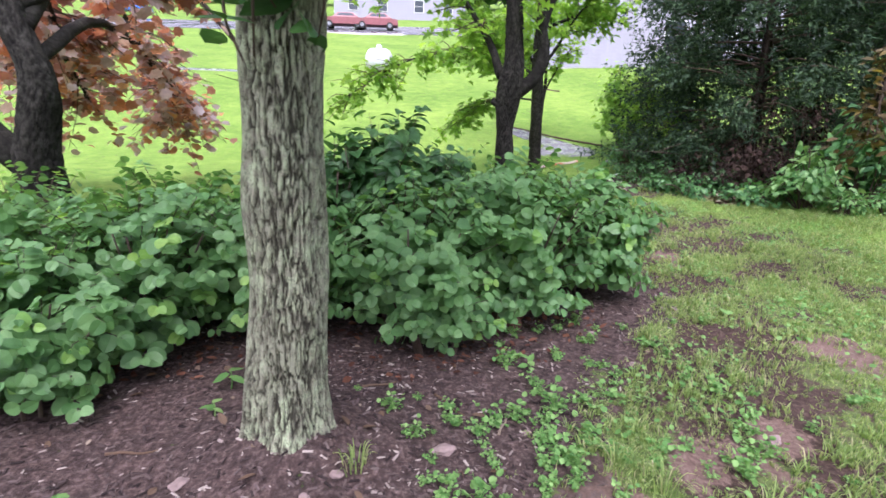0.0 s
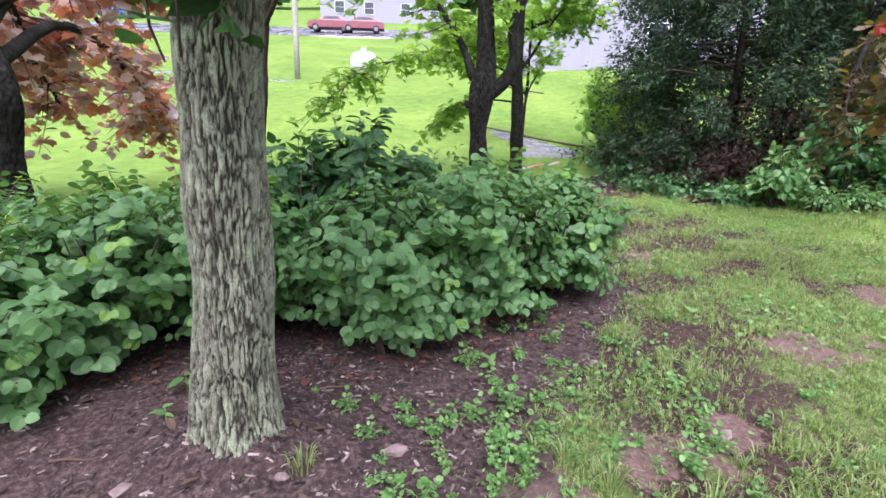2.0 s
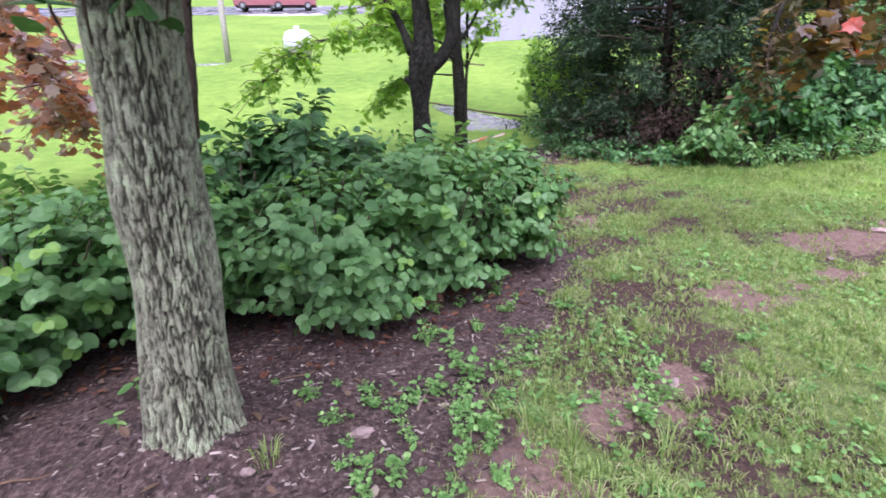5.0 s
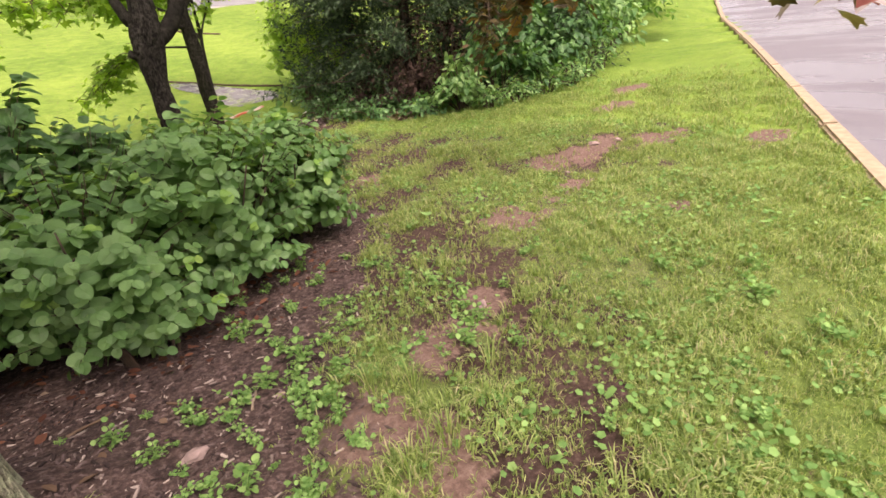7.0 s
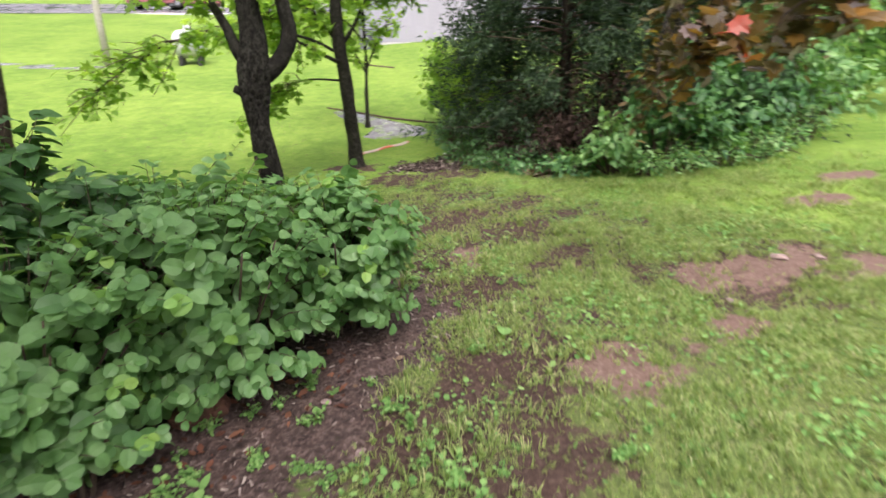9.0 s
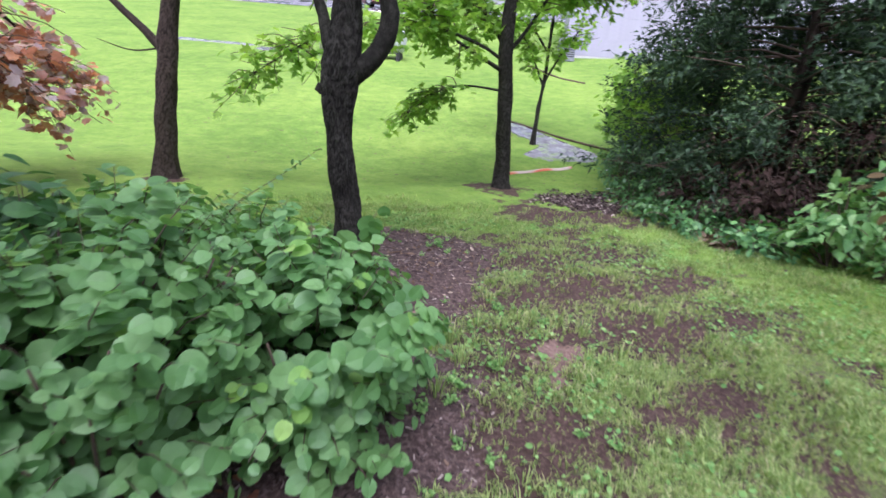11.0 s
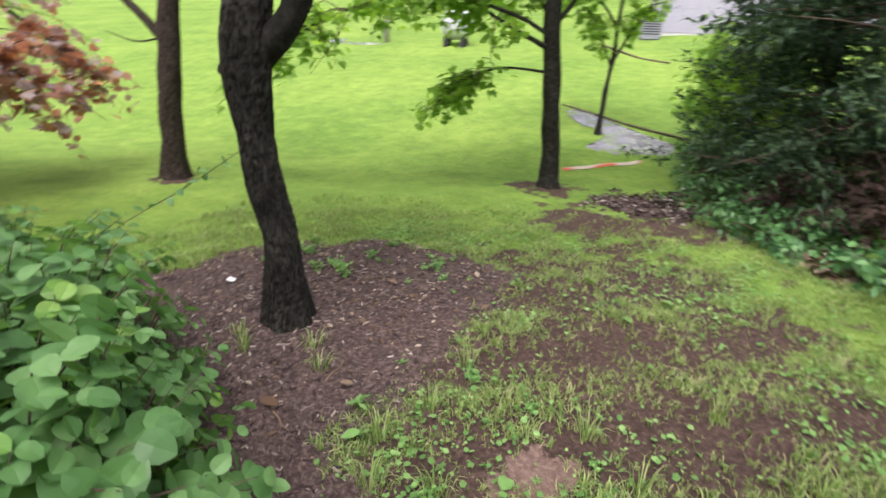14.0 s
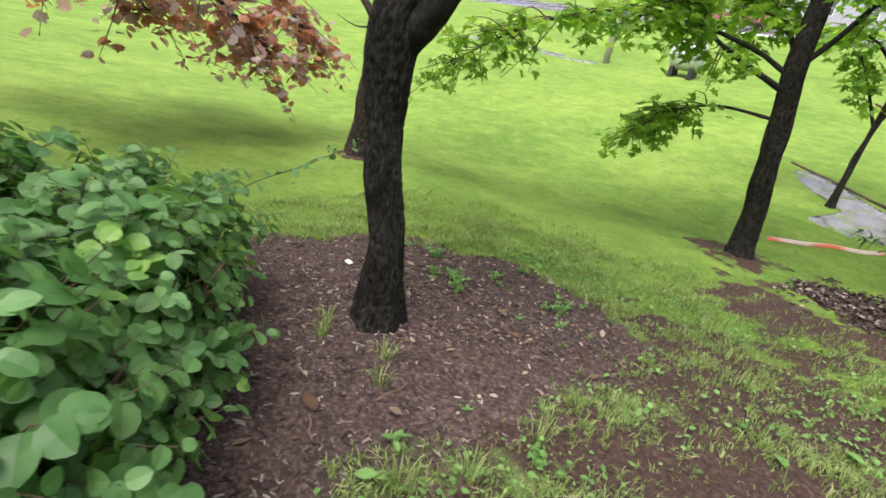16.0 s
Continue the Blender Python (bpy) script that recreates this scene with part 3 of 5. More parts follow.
def main_tree():
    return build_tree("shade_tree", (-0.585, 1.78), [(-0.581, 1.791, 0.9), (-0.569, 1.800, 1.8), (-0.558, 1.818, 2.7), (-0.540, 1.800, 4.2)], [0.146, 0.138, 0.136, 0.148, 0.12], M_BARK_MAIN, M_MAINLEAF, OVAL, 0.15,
                      [dict(line=[(-0.576, 1.800, 2.25), (-0.090, 2.070, 2.5), (0.450, 2.430, 2.9)], r=(0.05, 0.015), twigs=16, spread=0.5, leaves=10, start=0.5),
                       dict(line=[(-0.540, 1.800, 2.6), (-1.080, 1.170, 3.4), (-1.800, 0.540, 4.0)], r=(0.07, 0.02), twigs=25, spread=0.8, leaves=14),
                       dict(line=[(-0.540, 1.800, 3.0), (0.180, 1.170, 3.8), (0.720, 0.360, 4.3)], r=(0.07, 0.02), twigs=25, spread=0.8, leaves=14),
                       dict(line=[(-0.540, 1.800, 3.2), (-0.900, 2.700, 4.0), (-1.260, 3.600, 4.6)], r=(0.07, 0.02), twigs=25, spread=0.8, leaves=14),
                       dict(line=[(-0.576, 1.710, 2.08), (-0.522, 1.530, 2.1), (-0.423, 1.440, 1.92)], r=(0.018, 0.006), twigs=16, spread=0.22, leaves=5, start=0.4, droop=0.8),
                       dict(line=[(-0.495, 1.845, 1.75), (-0.360, 1.890, 1.92), (-0.180, 1.935, 2.12)], r=(0.03, 0.008), twigs=12, spread=0.3, leaves=5, start=0.4, droop=0.5)],
                      "mature tree with furrowed lichen-grey bark standing in mulch", "large drooping green leaves", rows=330, sides=264, depth=0.012, kx=50, kz=9, flare=0.055, sharp=7.0, cut=0.42, plate=0.28,
                      crown=[(-0.6, 2.0, 4.8, 2.4, 2.4, 1.3, 1500)])


main_tree()


def bed_tree():
    return build_tree("leaning_tree", (0.69, 5.80), [(0.685, 5.72, 0.7), (0.63, 5.61, 1.35), (0.64, 5.56, 1.8), (0.68, 5.58, 2.2), (0.62, 5.7, 3.2), (0.5, 5.8, 4.6)], [0.14, 0.098, 0.092, 0.135, 0.10, 0.07, 0.05], M_BARK_DARK, M_CROWN, STAR, 0.13,
                      [dict(line=[(0.68, 5.6, 1.72), (0.88, 5.56, 1.88), (0.98, 5.54, 2.1), (0.96, 5.5, 2.5), (1.3, 5.6, 3.3)], r=(0.082, 0.045), twigs=14, spread=0.5, leaves=10, start=0.7),
                       dict(line=[(0.56, 5.6, 1.9), (0.4, 5.7, 2.3), (0.0, 5.9, 2.9)], r=(0.05, 0.02), twigs=16, spread=0.6, leaves=10, start=0.55),
                       dict(line=[(0.62, 5.7, 2.7), (0.2, 6.3, 3.1), (-0.5, 6.9, 3.2)], r=(0.05, 0.012), twigs=26, spread=0.7, leaves=12),
                       dict(line=[(0.62, 5.7, 3.0), (1.3, 6.2, 3.5), (2.0, 6.6, 3.7)], r=(0.05, 0.012), twigs=26, spread=0.7, leaves=12),
                       dict(line=[(0.55, 5.6, 1.62), (0.47, 5.58, 1.66)], r=(0.05, 0.03))],
                      "dark-barked leaning tree with a low fork in mulch", "fresh green leaves", rows=240, sides=90, depth=0.013, kx=62, kz=16, flare=0.06, sharp=1.4,
                      crown=[(0.5, 5.8, 4.7, 2.2, 2.2, 1.0, 2300)])


bed_tree()


def lawn_tree():
    return build_tree("young_oak", (1.92, 10.95), [(1.88, 10.8, 0.9), (1.80, 10.5, 1.8), (1.74, 10.35, 2.5), (1.72, 10.3, 3.4), (1.7, 10.3, 5.2)], [0.15, 0.125, 0.115, 0.115, 0.09, 0.04], M_BARK_DARK, M_CROWN, STAR, 0.15,
                      [dict(line=[(1.78, 10.45, 1.92), (1.1, 10.5, 1.95), (0.55, 10.55, 1.75), (0.12, 10.7, 1.40)], r=(0.02, 0.006), twigs=44, spread=0.5, leaves=7, start=0.3, droop=0.2),
                       dict(line=[(1.75, 10.35, 2.35), (1.2, 10.2, 2.6), (0.2, 9.8, 2.75), (-0.9, 9.4, 2.4), (-1.85, 9.1, 1.75)], r=(0.03, 0.008), twigs=74, spread=0.6, leaves=8, start=0.25, droop=0.2),
                       dict(line=[(1.74, 10.35, 2.5), (1.3, 10.6, 3.1), (0.5, 11.0, 3.6)], r=(0.032, 0.01), twigs=44, spread=0.7, leaves=12, start=0.2),
                       dict(line=[(1.74, 10.35, 2.45), (2.0, 10.3, 2.8), (2.35, 10.2, 3.4), (2.7, 10.0, 3.9)], r=(0.038, 0.012), twigs=34, spread=0.7, leaves=12, start=0.4),
                       dict(line=[(1.74, 10.35, 2.2), (1.0, 9.9, 2.55), (0.4, 9.3, 3.0)], r=(0.035, 0.01), twigs=36, spread=0.6, leaves=11, start=0.3),
                       dict(line=[(1.72, 10.3, 3.2), (2.6, 10.8, 3.6), (3.3, 11.2, 3.8)], r=(0.04, 0.01), twigs=36, spread=0.7, leaves=12, start=0.3)],
                      "young oak on the lawn with low drooping boughs", "bright green leaves on drooping sprays", rows=170, sides=56, depth=0.011, kx=55, kz=13, flare=0.06, sharp=1.4,
                      crown=[(1.6, 10.4, 4.6, 2.3, 2.3, 1.0, 1500)])


lawn_tree()


def forked_tree():
    return build_tree("forked_tree", (-3.0, 8.9), [(-2.95, 8.85, 0.8), (-2.85, 8.8, 1.6), (-2.8, 8.8, 2.1), (-2.72, 8.85, 2.9), (-2.6, 8.9, 4.2)], [0.165, 0.14, 0.132, 0.135, 0.10, 0.06], M_BARK_RED, M_MAPLE, LOBED, 0.15,
                      [dict(line=[(-2.82, 8.8, 1.95), (-3.1, 8.75, 2.25), (-3.5, 8.7, 2.6), (-4.0, 8.6, 3.2)], r=(0.065, 0.03)),
                       dict(line=[(-2.8, 8.8, 2.05), (-3.4, 8.9, 1.98), (-4.0, 9.0, 2.1)], r=(0.016, 0.004)),
                       dict(line=[(-2.7, 8.85, 2.9), (-2.3, 8.5, 3.4), (-1.8, 8.2, 4.0)], r=(0.05, 0.02), twigs=10, spread=0.6, leaves=10, start=0.7)],
                      "brown-barked forked tree standing on the lawn", "copper leaves", rows=170, sides=56, depth=0.012, kx=50, kz=13, flare=0.09, sharp=1.4,
                      crown=[(-2.8, 9.0, 5.0, 1.9, 1.9, 0.8, 600)])


forked_tree()


def small_tree():
    return build_tree("sapling", (2.62, 14.65), [(2.63, 14.6, 1.6), (2.68, 14.6, 2.4), (2.7, 14.6, 3.3), (2.7, 14.6, 4.6)], [0.062, 0.045, 0.042, 0.036, 0.018], M_BARK_DARK, M_CROWN, STAR, 0.15,
                      [dict(line=[(2.66, 14.6, 2.3), (2.4, 14.6, 2.8), (2.1, 14.5, 3.3)], r=(0.03, 0.008), twigs=22, spread=0.6, leaves=10),
                       dict(line=[(2.66, 14.6, 2.3), (2.95, 14.6, 2.9), (3.3, 14.5, 3.5)], r=(0.03, 0.008), twigs=22, spread=0.6, leaves=10),
                       dict(line=[(2.7, 14.6, 3.0), (2.2, 14.3, 3.5), (1.7, 14.0, 3.5)], r=(0.03, 0.008), twigs=22, spread=0.6, leaves=10)],
                      "slender sapling beside the puddle", "fresh green leaves", rows=60, sides=20, depth=0.003,
                      crown=[(2.6, 14.5, 4.3, 1.3, 1.3, 0.9, 900)])


small_tree()


def copper_tree():
    return build_tree("copper_maple", (-3.15, 3.98), [(-3.22, 3.98, 0.6), (-3.2, 3.95, 1.1), (-3.08, 3.9, 1.6), (-3.25, 3.95, 2.1), (-3.5, 4.1, 3.0), (-3.6, 4.2, 4.5)], [0.22, 0.17, 0.155, 0.12, 0.11, 0.10, 0.05], M_BARK_DARK, M_MAPLE, LOBED, 0.13,
                      [dict(line=[(-3.3, 3.95, 1.0), (-3.6, 3.8, 1.35), (-4.1, 3.7, 1.8), (-4.6, 3.6, 2.6)], r=(0.13, 0.06)),
                       dict(line=[(-3.12, 3.95, 1.75), (-3.3, 4.9, 2.2), (-3.7, 6.2, 2.2), (-4.0, 7.4, 1.75), (-4.3, 8.2, 1.35)], r=(0.06, 0.012), twigs=60, spread=0.85, leaves=12, start=0.3, droop=0.12),
                       dict(line=[(-3.15, 3.95, 2.0), (-3.6, 5.2, 2.8), (-4.3, 6.8, 2.9), (-4.8, 8.6, 2.1), (-4.9, 9.2, 1.75)], r=(0.06, 0.012), twigs=66, spread=0.9, leaves=12, start=0.3, droop=0.12),
                       dict(line=[(-3.3, 4.0, 2.2), (-4.4, 5.2, 2.8), (-5.6, 6.6, 2.5), (-6.4, 7.6, 1.9)], r=(0.06, 0.012), twigs=60, spread=0.95, leaves=12, start=0.25, droop=0.12),
                       dict(line=[(-3.2, 4.0, 2.0), (-3.7, 4.9, 2.4), (-4.3, 5.9, 2.0), (-4.7, 6.8, 1.5)], r=(0.05, 0.01), twigs=60, spread=0.9, leaves=12, start=0.35, droop=0.12),
                       dict(line=[(-3.4, 4.0, 2.4), (-4.8, 4.6, 2.6), (-6.4, 5.2, 1.9)], r=(0.06, 0.012), twigs=50, spread=0.95, leaves=12, start=0.35, droop=0.12),
                       dict(line=[(-3.3, 3.95, 2.1), (-2.9, 4.8, 2.6), (-2.8, 5.8, 2.75)], r=(0.05, 0.012), twigs=26, spread=0.5, leaves=11, start=0.3, droop=0.05)],
                      "copper-leaved maple with a dark leaning trunk behind the shrubs", "copper and purple lobed leaves", rows=170, sides=64, depth=0.013, kx=45, kz=11, flare=0.05, sharp=1.4,
                      crown=[(-5.0, 6.2, 3.9, 3.0, 3.0, 0.8, 260)])


copper_tree()


# ---- the round-leaved shrubs ----
def dome_points(n, rx, ry, h, low=-0.15, rough=0.2):
    d = rng.normal(size=(n * 2, 3))
    d /= np.linalg.norm(d, axis=1)[:, None]
    d = d[d[:, 2] > low][:n]
    knots = rng.normal(size=(26, 3))
    knots /= np.linalg.norm(knots, axis=1)[:, None]
    near = np.max((d @ knots.T - 1) / 0.045 * (0.7 + 0.6 * rng.random(26))[None], axis=1)
    lump = (1 - 0.75 * rough) + rough * np.exp(near) + 0.06 * rng.random(len(d))
    lump = lump + 0.05 * np.sin(5 * d[:, 0] + 2 * d[:, 1] + rng.random() * 6) * np.sin(4 * d[:, 2] + 5 * d[:, 1]) + 0.07 * np.sin(13 * d[:, 0] + 9 * d[:, 2]) * np.sin(11 * d[:, 1])
    return d, lump


def shrub(x, y, rx, ry, h, n=2400, own=0, size=0.074, shape=ROUND, mat=None, label="dense shrub with round matt green leaves in mulch", pairs=9, group="shrub row", low=-0.8, rough=0.3, reach=0.3):
    """Shoots that end on an uneven dome, each with leaves set left and right along it."""
    z = float(ground_z(x, y))
    host = thing("shrub", (x, y, z), label, "shrub", group)
    d, lump = dome_points(n // pairs, rx, ry, h, low, rough)
    m = len(d)
    k = lump * np.where(rng.random(m) < 0.7, 0.92 + 0.14 * rng.random(m), 0.5 + 0.4 * rng.random(m))
    k = k * np.where((rng.random(m) < 0.09) & (d[:, 2] > 0.15), 1.1 + 0.1 * rng.random(m), 1)
    mid = h * 0.5
    d = d * np.column_stack([np.where(d[:, 2] < 0, (1 - d[:, 2] ** 2) ** -0.3, 1)] * 2 + [np.ones(m)])
    end = d * k[:, None] * np.array([rx, ry, h - mid]) + np.array([0, 0, mid])
    end[:, 2] = np.maximum(end[:, 2], 0.05 + 0.14 * rng.random(m))
    core = end * np.array([0.3, 0.3, 0.62])
    out = end - core
    out /= np.linalg.norm(out, axis=1)[:, None] + 1e-9
    span = reach * (0.65 + 0.6 * rng.random(m))
    begin = end - out * span[:, None] + rng.normal(size=(m, 3)) * 0.02
    bend = (begin + end) / 2 + np.array([0, 0, 0.05]) + rng.normal(size=(m, 3)) * 0.025
    begin[:, 2], bend[:, 2] = np.maximum(begin[:, 2], 0.04), np.maximum(bend[:, 2], 0.06)
    u = np.linspace(0.14, 1.0, pairs)
    line = (1 - u)[None, :, None] ** 2 * begin[:, None] + (2 * u * (1 - u))[None, :, None] * bend[:, None] + (u ** 2)[None, :, None] * end[:, None]
    side = np.cross(out, np.array([0, 0, 1.0])) + 0.2 * rng.normal(size=(m, 3))
    side /= np.linalg.norm(side, axis=1)[:, None] + 1e-9
    turn = np.where(np.arange(pairs) % 2, 1.0, -1.0) * (1 - 0.85 * u ** 3)
    tip = side[:, None] * turn[None, :, None] + out[:, None] * (0.3 + 0.6 * u)[None, :, None] + 0.28 * rng.normal(size=line.shape) - np.array([0, 0, 0.2])
    tip /= np.linalg.norm(tip, axis=2)[..., None]
    nor = np.array([0, 0, 0.75]) + d[:, None] * np.array([0.75, 0.75, 0.4]) + 0.26 * rng.normal(size=line.shape) + 0.3 * rng.normal(size=(m, 1, 3))
    s = (size * (1.08 - 0.42 * u ** 3)[None] * (0.72 + 0.5 * rng.random((m, pairs))) * (0.85 + 0.3 * rng.random((m, 1)))).ravel()
    at = (line + tip * size * 0.16).reshape(-1, 3)
    axes = frames_of(nor.reshape(-1, 3), tips=tip.reshape(-1, 3))
    young = ((rng.random(m) < 0.1)[:, None] & (u > 0.72)[None]).ravel()
    dd = np.repeat(d, pairs, axis=0)
    mine = np.zeros(len(at), bool)
    if own:
        face = -(dd[:, 1] * 0.9 - dd[:, 0] * 0.45) + 0.3 * dd[:, 2] + 0.25 * rng.normal(size=len(at)) - 9.0 * young
        mine[np.argsort(-face)[:own]] = True
        single_leaves("leaf", shape, at[mine], axes[mine], s[mine], mat or M_SHRUB, host, (0, 0, 0))
    rest = ~mine & ~young
    v, f = cloud(shape, at[rest], axes[rest], s[rest])
    tagged(part("foliage", mesh_of("foliage", v, f, mat or M_SHRUB), host), kind="stuff")
    v, f = cloud(shape, at[young], axes[young], s[young])
    tagged(part("young_foliage", mesh_of("young_foliage", v, f, mat or M_YOUNG), host, "paler young leaves"), kind="stuff")
    stems = [tube([begin[q], bend[q] * 0.5 + (begin[q] + end[q]) / 4, end[q]], [0.004, 0.003, 0.0015], 3) for q in range(m)]
    for _ in range(18):
        a = rng.random() * 2 * np.pi
        e = np.array([math.cos(a) * rx * 0.7, math.sin(a) * ry * 0.7, h * (0.4 + 0.4 * rng.random())])
        b = np.array([math.cos(a) * 0.12, math.sin(a) * 0.12, -0.04])
        stems.append(tube(curve([b, b * 0.5 + e * 0.45 + np.array([0, 0, 0.06]), e], 7), np.linspace(0.011, 0.004, 7), 5))
    v, f = joined(stems)
    tagged(part("stem_tangle", mesh_of("stem_tangle", v, f, M_TWIG, True), host, "thin woody stems"), kind="stuff")
    return host


for x, y, rx, ry, h, n, own in ((-3.75, 2.35, 0.8, 0.85, 0.84, 2200, 0), (-2.75, 2.55, 0.8, 0.85, 0.92, 2500, 40), (-1.98, 2.25, 0.6, 0.52, 0.7, 1900, 120), (-2.9, 2.0, 0.6, 0.5, 0.64, 1500, 0), (-1.82, 2.02, 0.42, 0.36, 0.5, 1000, 90), (-0.02, 2.78, 0.4, 0.34, 0.55, 900, 90), (-1.7, 2.75, 0.7, 0.62, 0.92, 2300, 130), (-1.05, 3.02, 0.68, 0.62, 0.98, 2300, 130),
                                (-0.2, 3.0, 0.62, 0.6, 1.02, 2500, 200), (0.5, 3.4, 0.66, 0.64, 1.1, 2700, 220), (1.1, 3.84, 0.56, 0.58, 1.0, 2600, 220), (0.6, 4.4, 0.53, 0.55, 0.94, 2200, 160),
                                (0.1, 4.05, 0.68, 0.65, 1.16, 2100, 0), (-0.1, 4.8, 0.6, 0.55, 0.86, 1900, 60), (-1.0, 3.95, 0.75, 0.6, 0.98, 1900, 0), (-1.95, 3.55, 0.8, 0.65, 0.92, 1900, 0), (-2.9, 3.4, 0.75, 0.6, 0.86, 1500, 0)):
    shrub(x, y, rx, ry, h, n, own)
for x, y, rx, ry, h, n in ((-0.48, 3.62, 0.5, 0.42, 1.42, 900), (-0.85, 3.5, 0.4, 0.36, 1.24, 520), (-0.08, 3.7, 0.36, 0.34, 1.2, 420)):
    shrub(x, y, rx, ry, h, n, 40, 0.125, BROAD, M_DARKLEAF, "taller dark shrub with pointed leaves rising from the row", 8, low=-0.25, reach=0.42)


def long_shoot():
    """A slender shoot that leans out of the shrubs, with small leaves in pairs."""
    base = np.array([-0.05, 4.95, float(ground_z(-0.05, 4.95))])
    host = thing("shrub_shoot", base, "slender leafy shoot leaning out of the shrubs", "shoot")
    line = curve([(0, 0, -0.03), (0.02, 0.12, 0.4), (0.06, 0.28, 0.66), (0.3, 0.55, 0.88), (0.52, 0.74, 1.08)], 24)
    v, f = tube(line, np.linspace(0.005, 0.0015, 24), 5)
    part("stem", mesh_of("stem", v, f, M_TWIG, True), host)
    at = np.repeat(line[8:23], 2, axis=0) + rng.normal(size=(30, 3)) * 0.015
    tips = rng.normal(size=(30, 3)) * np.array([1, 1, 0.3])
    single_leaves("leaf", OVAL, at, frames_of(np.array([0, 0, 1.0]) + 0.4 * rng.normal(size=(30, 3)), tips=tips), 0.06 + 0.025 * rng.random(30), M_SHRUB, host, (0, 0, 0))


long_shoot()


# ---- the thicket across the lawn ----
def cedar(x, y, r, h, n, label):
    z = float(ground_z(x, y))
    host = thing("cedar", (x, y, z), label, "tree")
    v, f = tube([(0, 0, -0.1), (0.05, 0, h * 0.4), (0, 0.05, h * 0.9)], [0.16, 0.1, 0.03], 10, 0.05)
    me = mesh_of("trunk", v, f, M_BARK_RED, True)
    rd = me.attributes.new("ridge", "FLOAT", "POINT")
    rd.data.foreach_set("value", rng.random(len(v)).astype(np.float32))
    part("trunk", me, host)
    at, nor, tips, boughs = [], [], [], []
    count = 130
    for k in range(count):
        u = (k + rng.random()) / count
        a = rng.random() * 2 * math.pi
        zz = 0.25 + u * (h - 0.5)
        reach = r * (1 - 0.5 * u) * (0.45 + 0.75 * rng.random() ** 0.7)
        end = np.array([math.cos(a) * reach, math.sin(a) * reach, zz + (0.35 * rng.random() - 0.2) * reach])
        begin = np.array([0, 0, zz])
        boughs.append(tube(curve([begin, (begin + end) / 2 + np.array([0, 0, 0.12]), end], 5), np.linspace(0.022, 0.005, 5), 4))
        out = (end - begin) / (np.linalg.norm(end - begin) + 1e-6)
        for _ in range(9):
            m = n // count // 9
            c = begin + (end - begin) * (0.25 + 0.75 * rng.random() ** 0.6) + rng.normal(size=3) * np.array([0.24, 0.24, 0.16])
            way = out + rng.normal(size=3) * 0.7
            t = rng.random(m)
            at.append(c + way * 0.32 * t[:, None] + rng.normal(size=(m, 3)) * 0.06)
            nor.append(rng.normal(size=(m, 3)) * 0.7 + np.array([0, 0, 0.7]))
            tips.append(np.tile(way, (m, 1)) + rng.normal(size=(m, 3)) * 0.6)
    at, nor, tips = np.concatenate(at), np.concatenate(nor), np.concatenate(tips)
    keep = at[:, 2] > 0.1
    at, nor, tips = at[keep], nor[keep], tips[keep]
    v, f = cloud(SPRAY, at, frames_of(nor, tips=tips), 0.15 * (0.55 + 0.7 * rng.random(len(at))))
    tagged(part("crown", mesh_of("crown", v, f, M_CEDAR), host, "dense dark evergreen sprays"), kind="stuff")
    v, f = joined(boughs)
    tagged(part("bough_tangle", mesh_of("bough_tangle", v, f, M_TWIG, True), host), kind="stuff")
    return host


cedar(5.9, 10.0, 2.2, 5.6, 36000, "dark evergreen cedar with boughs down to the ground")
cedar(8.2, 9.9, 2.2, 5.8, 24000, "dark evergreen cedar in the thicket")
cedar(5.7, 12.4, 1.8, 4.6, 13000, "dark evergreen cedar behind the thicket")


def wild_shrub(x, y, r, h, n, size, shape, mat, label, group, stems=24, low=0.1):
    """A loose shrub of arching stems with leaves along them."""
    z = float(ground_z(x, y))
    host = thing("wild_shrub", (x, y, z), label, "shrub", group)
    wood, at, nor, tips = [], [], [], []
    for k in range(stems):
        a, e = rng.random() * 2 * math.pi, rng.random()
        reach, top = r * (0.25 + 0.9 * e), h * (1.1 - 0.75 * e) * (0.65 + 0.5 * rng.random())
        way = np.array([math.cos(a), math.sin(a), 0])
        line = curve([way * 0.08 - np.array([0, 0, 0.05]), way * reach * 0.45 + np.array([0, 0, top * 0.75]), way * reach * 0.8 + np.array([0, 0, top]), way * reach * 1.08 + np.array([0, 0, top * (0.6 + 0.3 * rng.random())])], 16)
        wood.append(tube(line, np.linspace(0.014, 0.003, 16), 4))
        m = n // stems
        idx = (3 + 12.9 * rng.random(m) ** 0.8).astype(int)
        spread = rng.normal(size=(m, 3)) * np.array([0.13, 0.13, 0.09]) * (0.5 + h * 0.3)
        p = line[idx] + spread
        keep = p[:, 2] > low * rng.random(m)
        at.append(p[keep])
        nor.append((np.array([0, 0, 0.9]) + way * 0.5 + rng.normal(size=(m, 3)) * 0.4)[keep])
        tips.append((way * 0.8 + rng.normal(size=(m, 3)) * 0.7 - np.array([0, 0, 0.35]))[keep])
    at, nor, tips = np.concatenate(at), np.concatenate(nor), np.concatenate(tips)
    v, f = cloud(shape, at, frames_of(nor, tips=tips), size * (0.5 + 0.8 * rng.random(len(at))))
    tagged(part("foliage", mesh_of("foliage", v, f, mat), host), kind="stuff")
    v, f = joined(wood)
    tagged(part("stem_tangle", mesh_of("stem_tangle", v, f, M_TWIG, True), host, "thin arching stems"), kind="stuff")
    return host


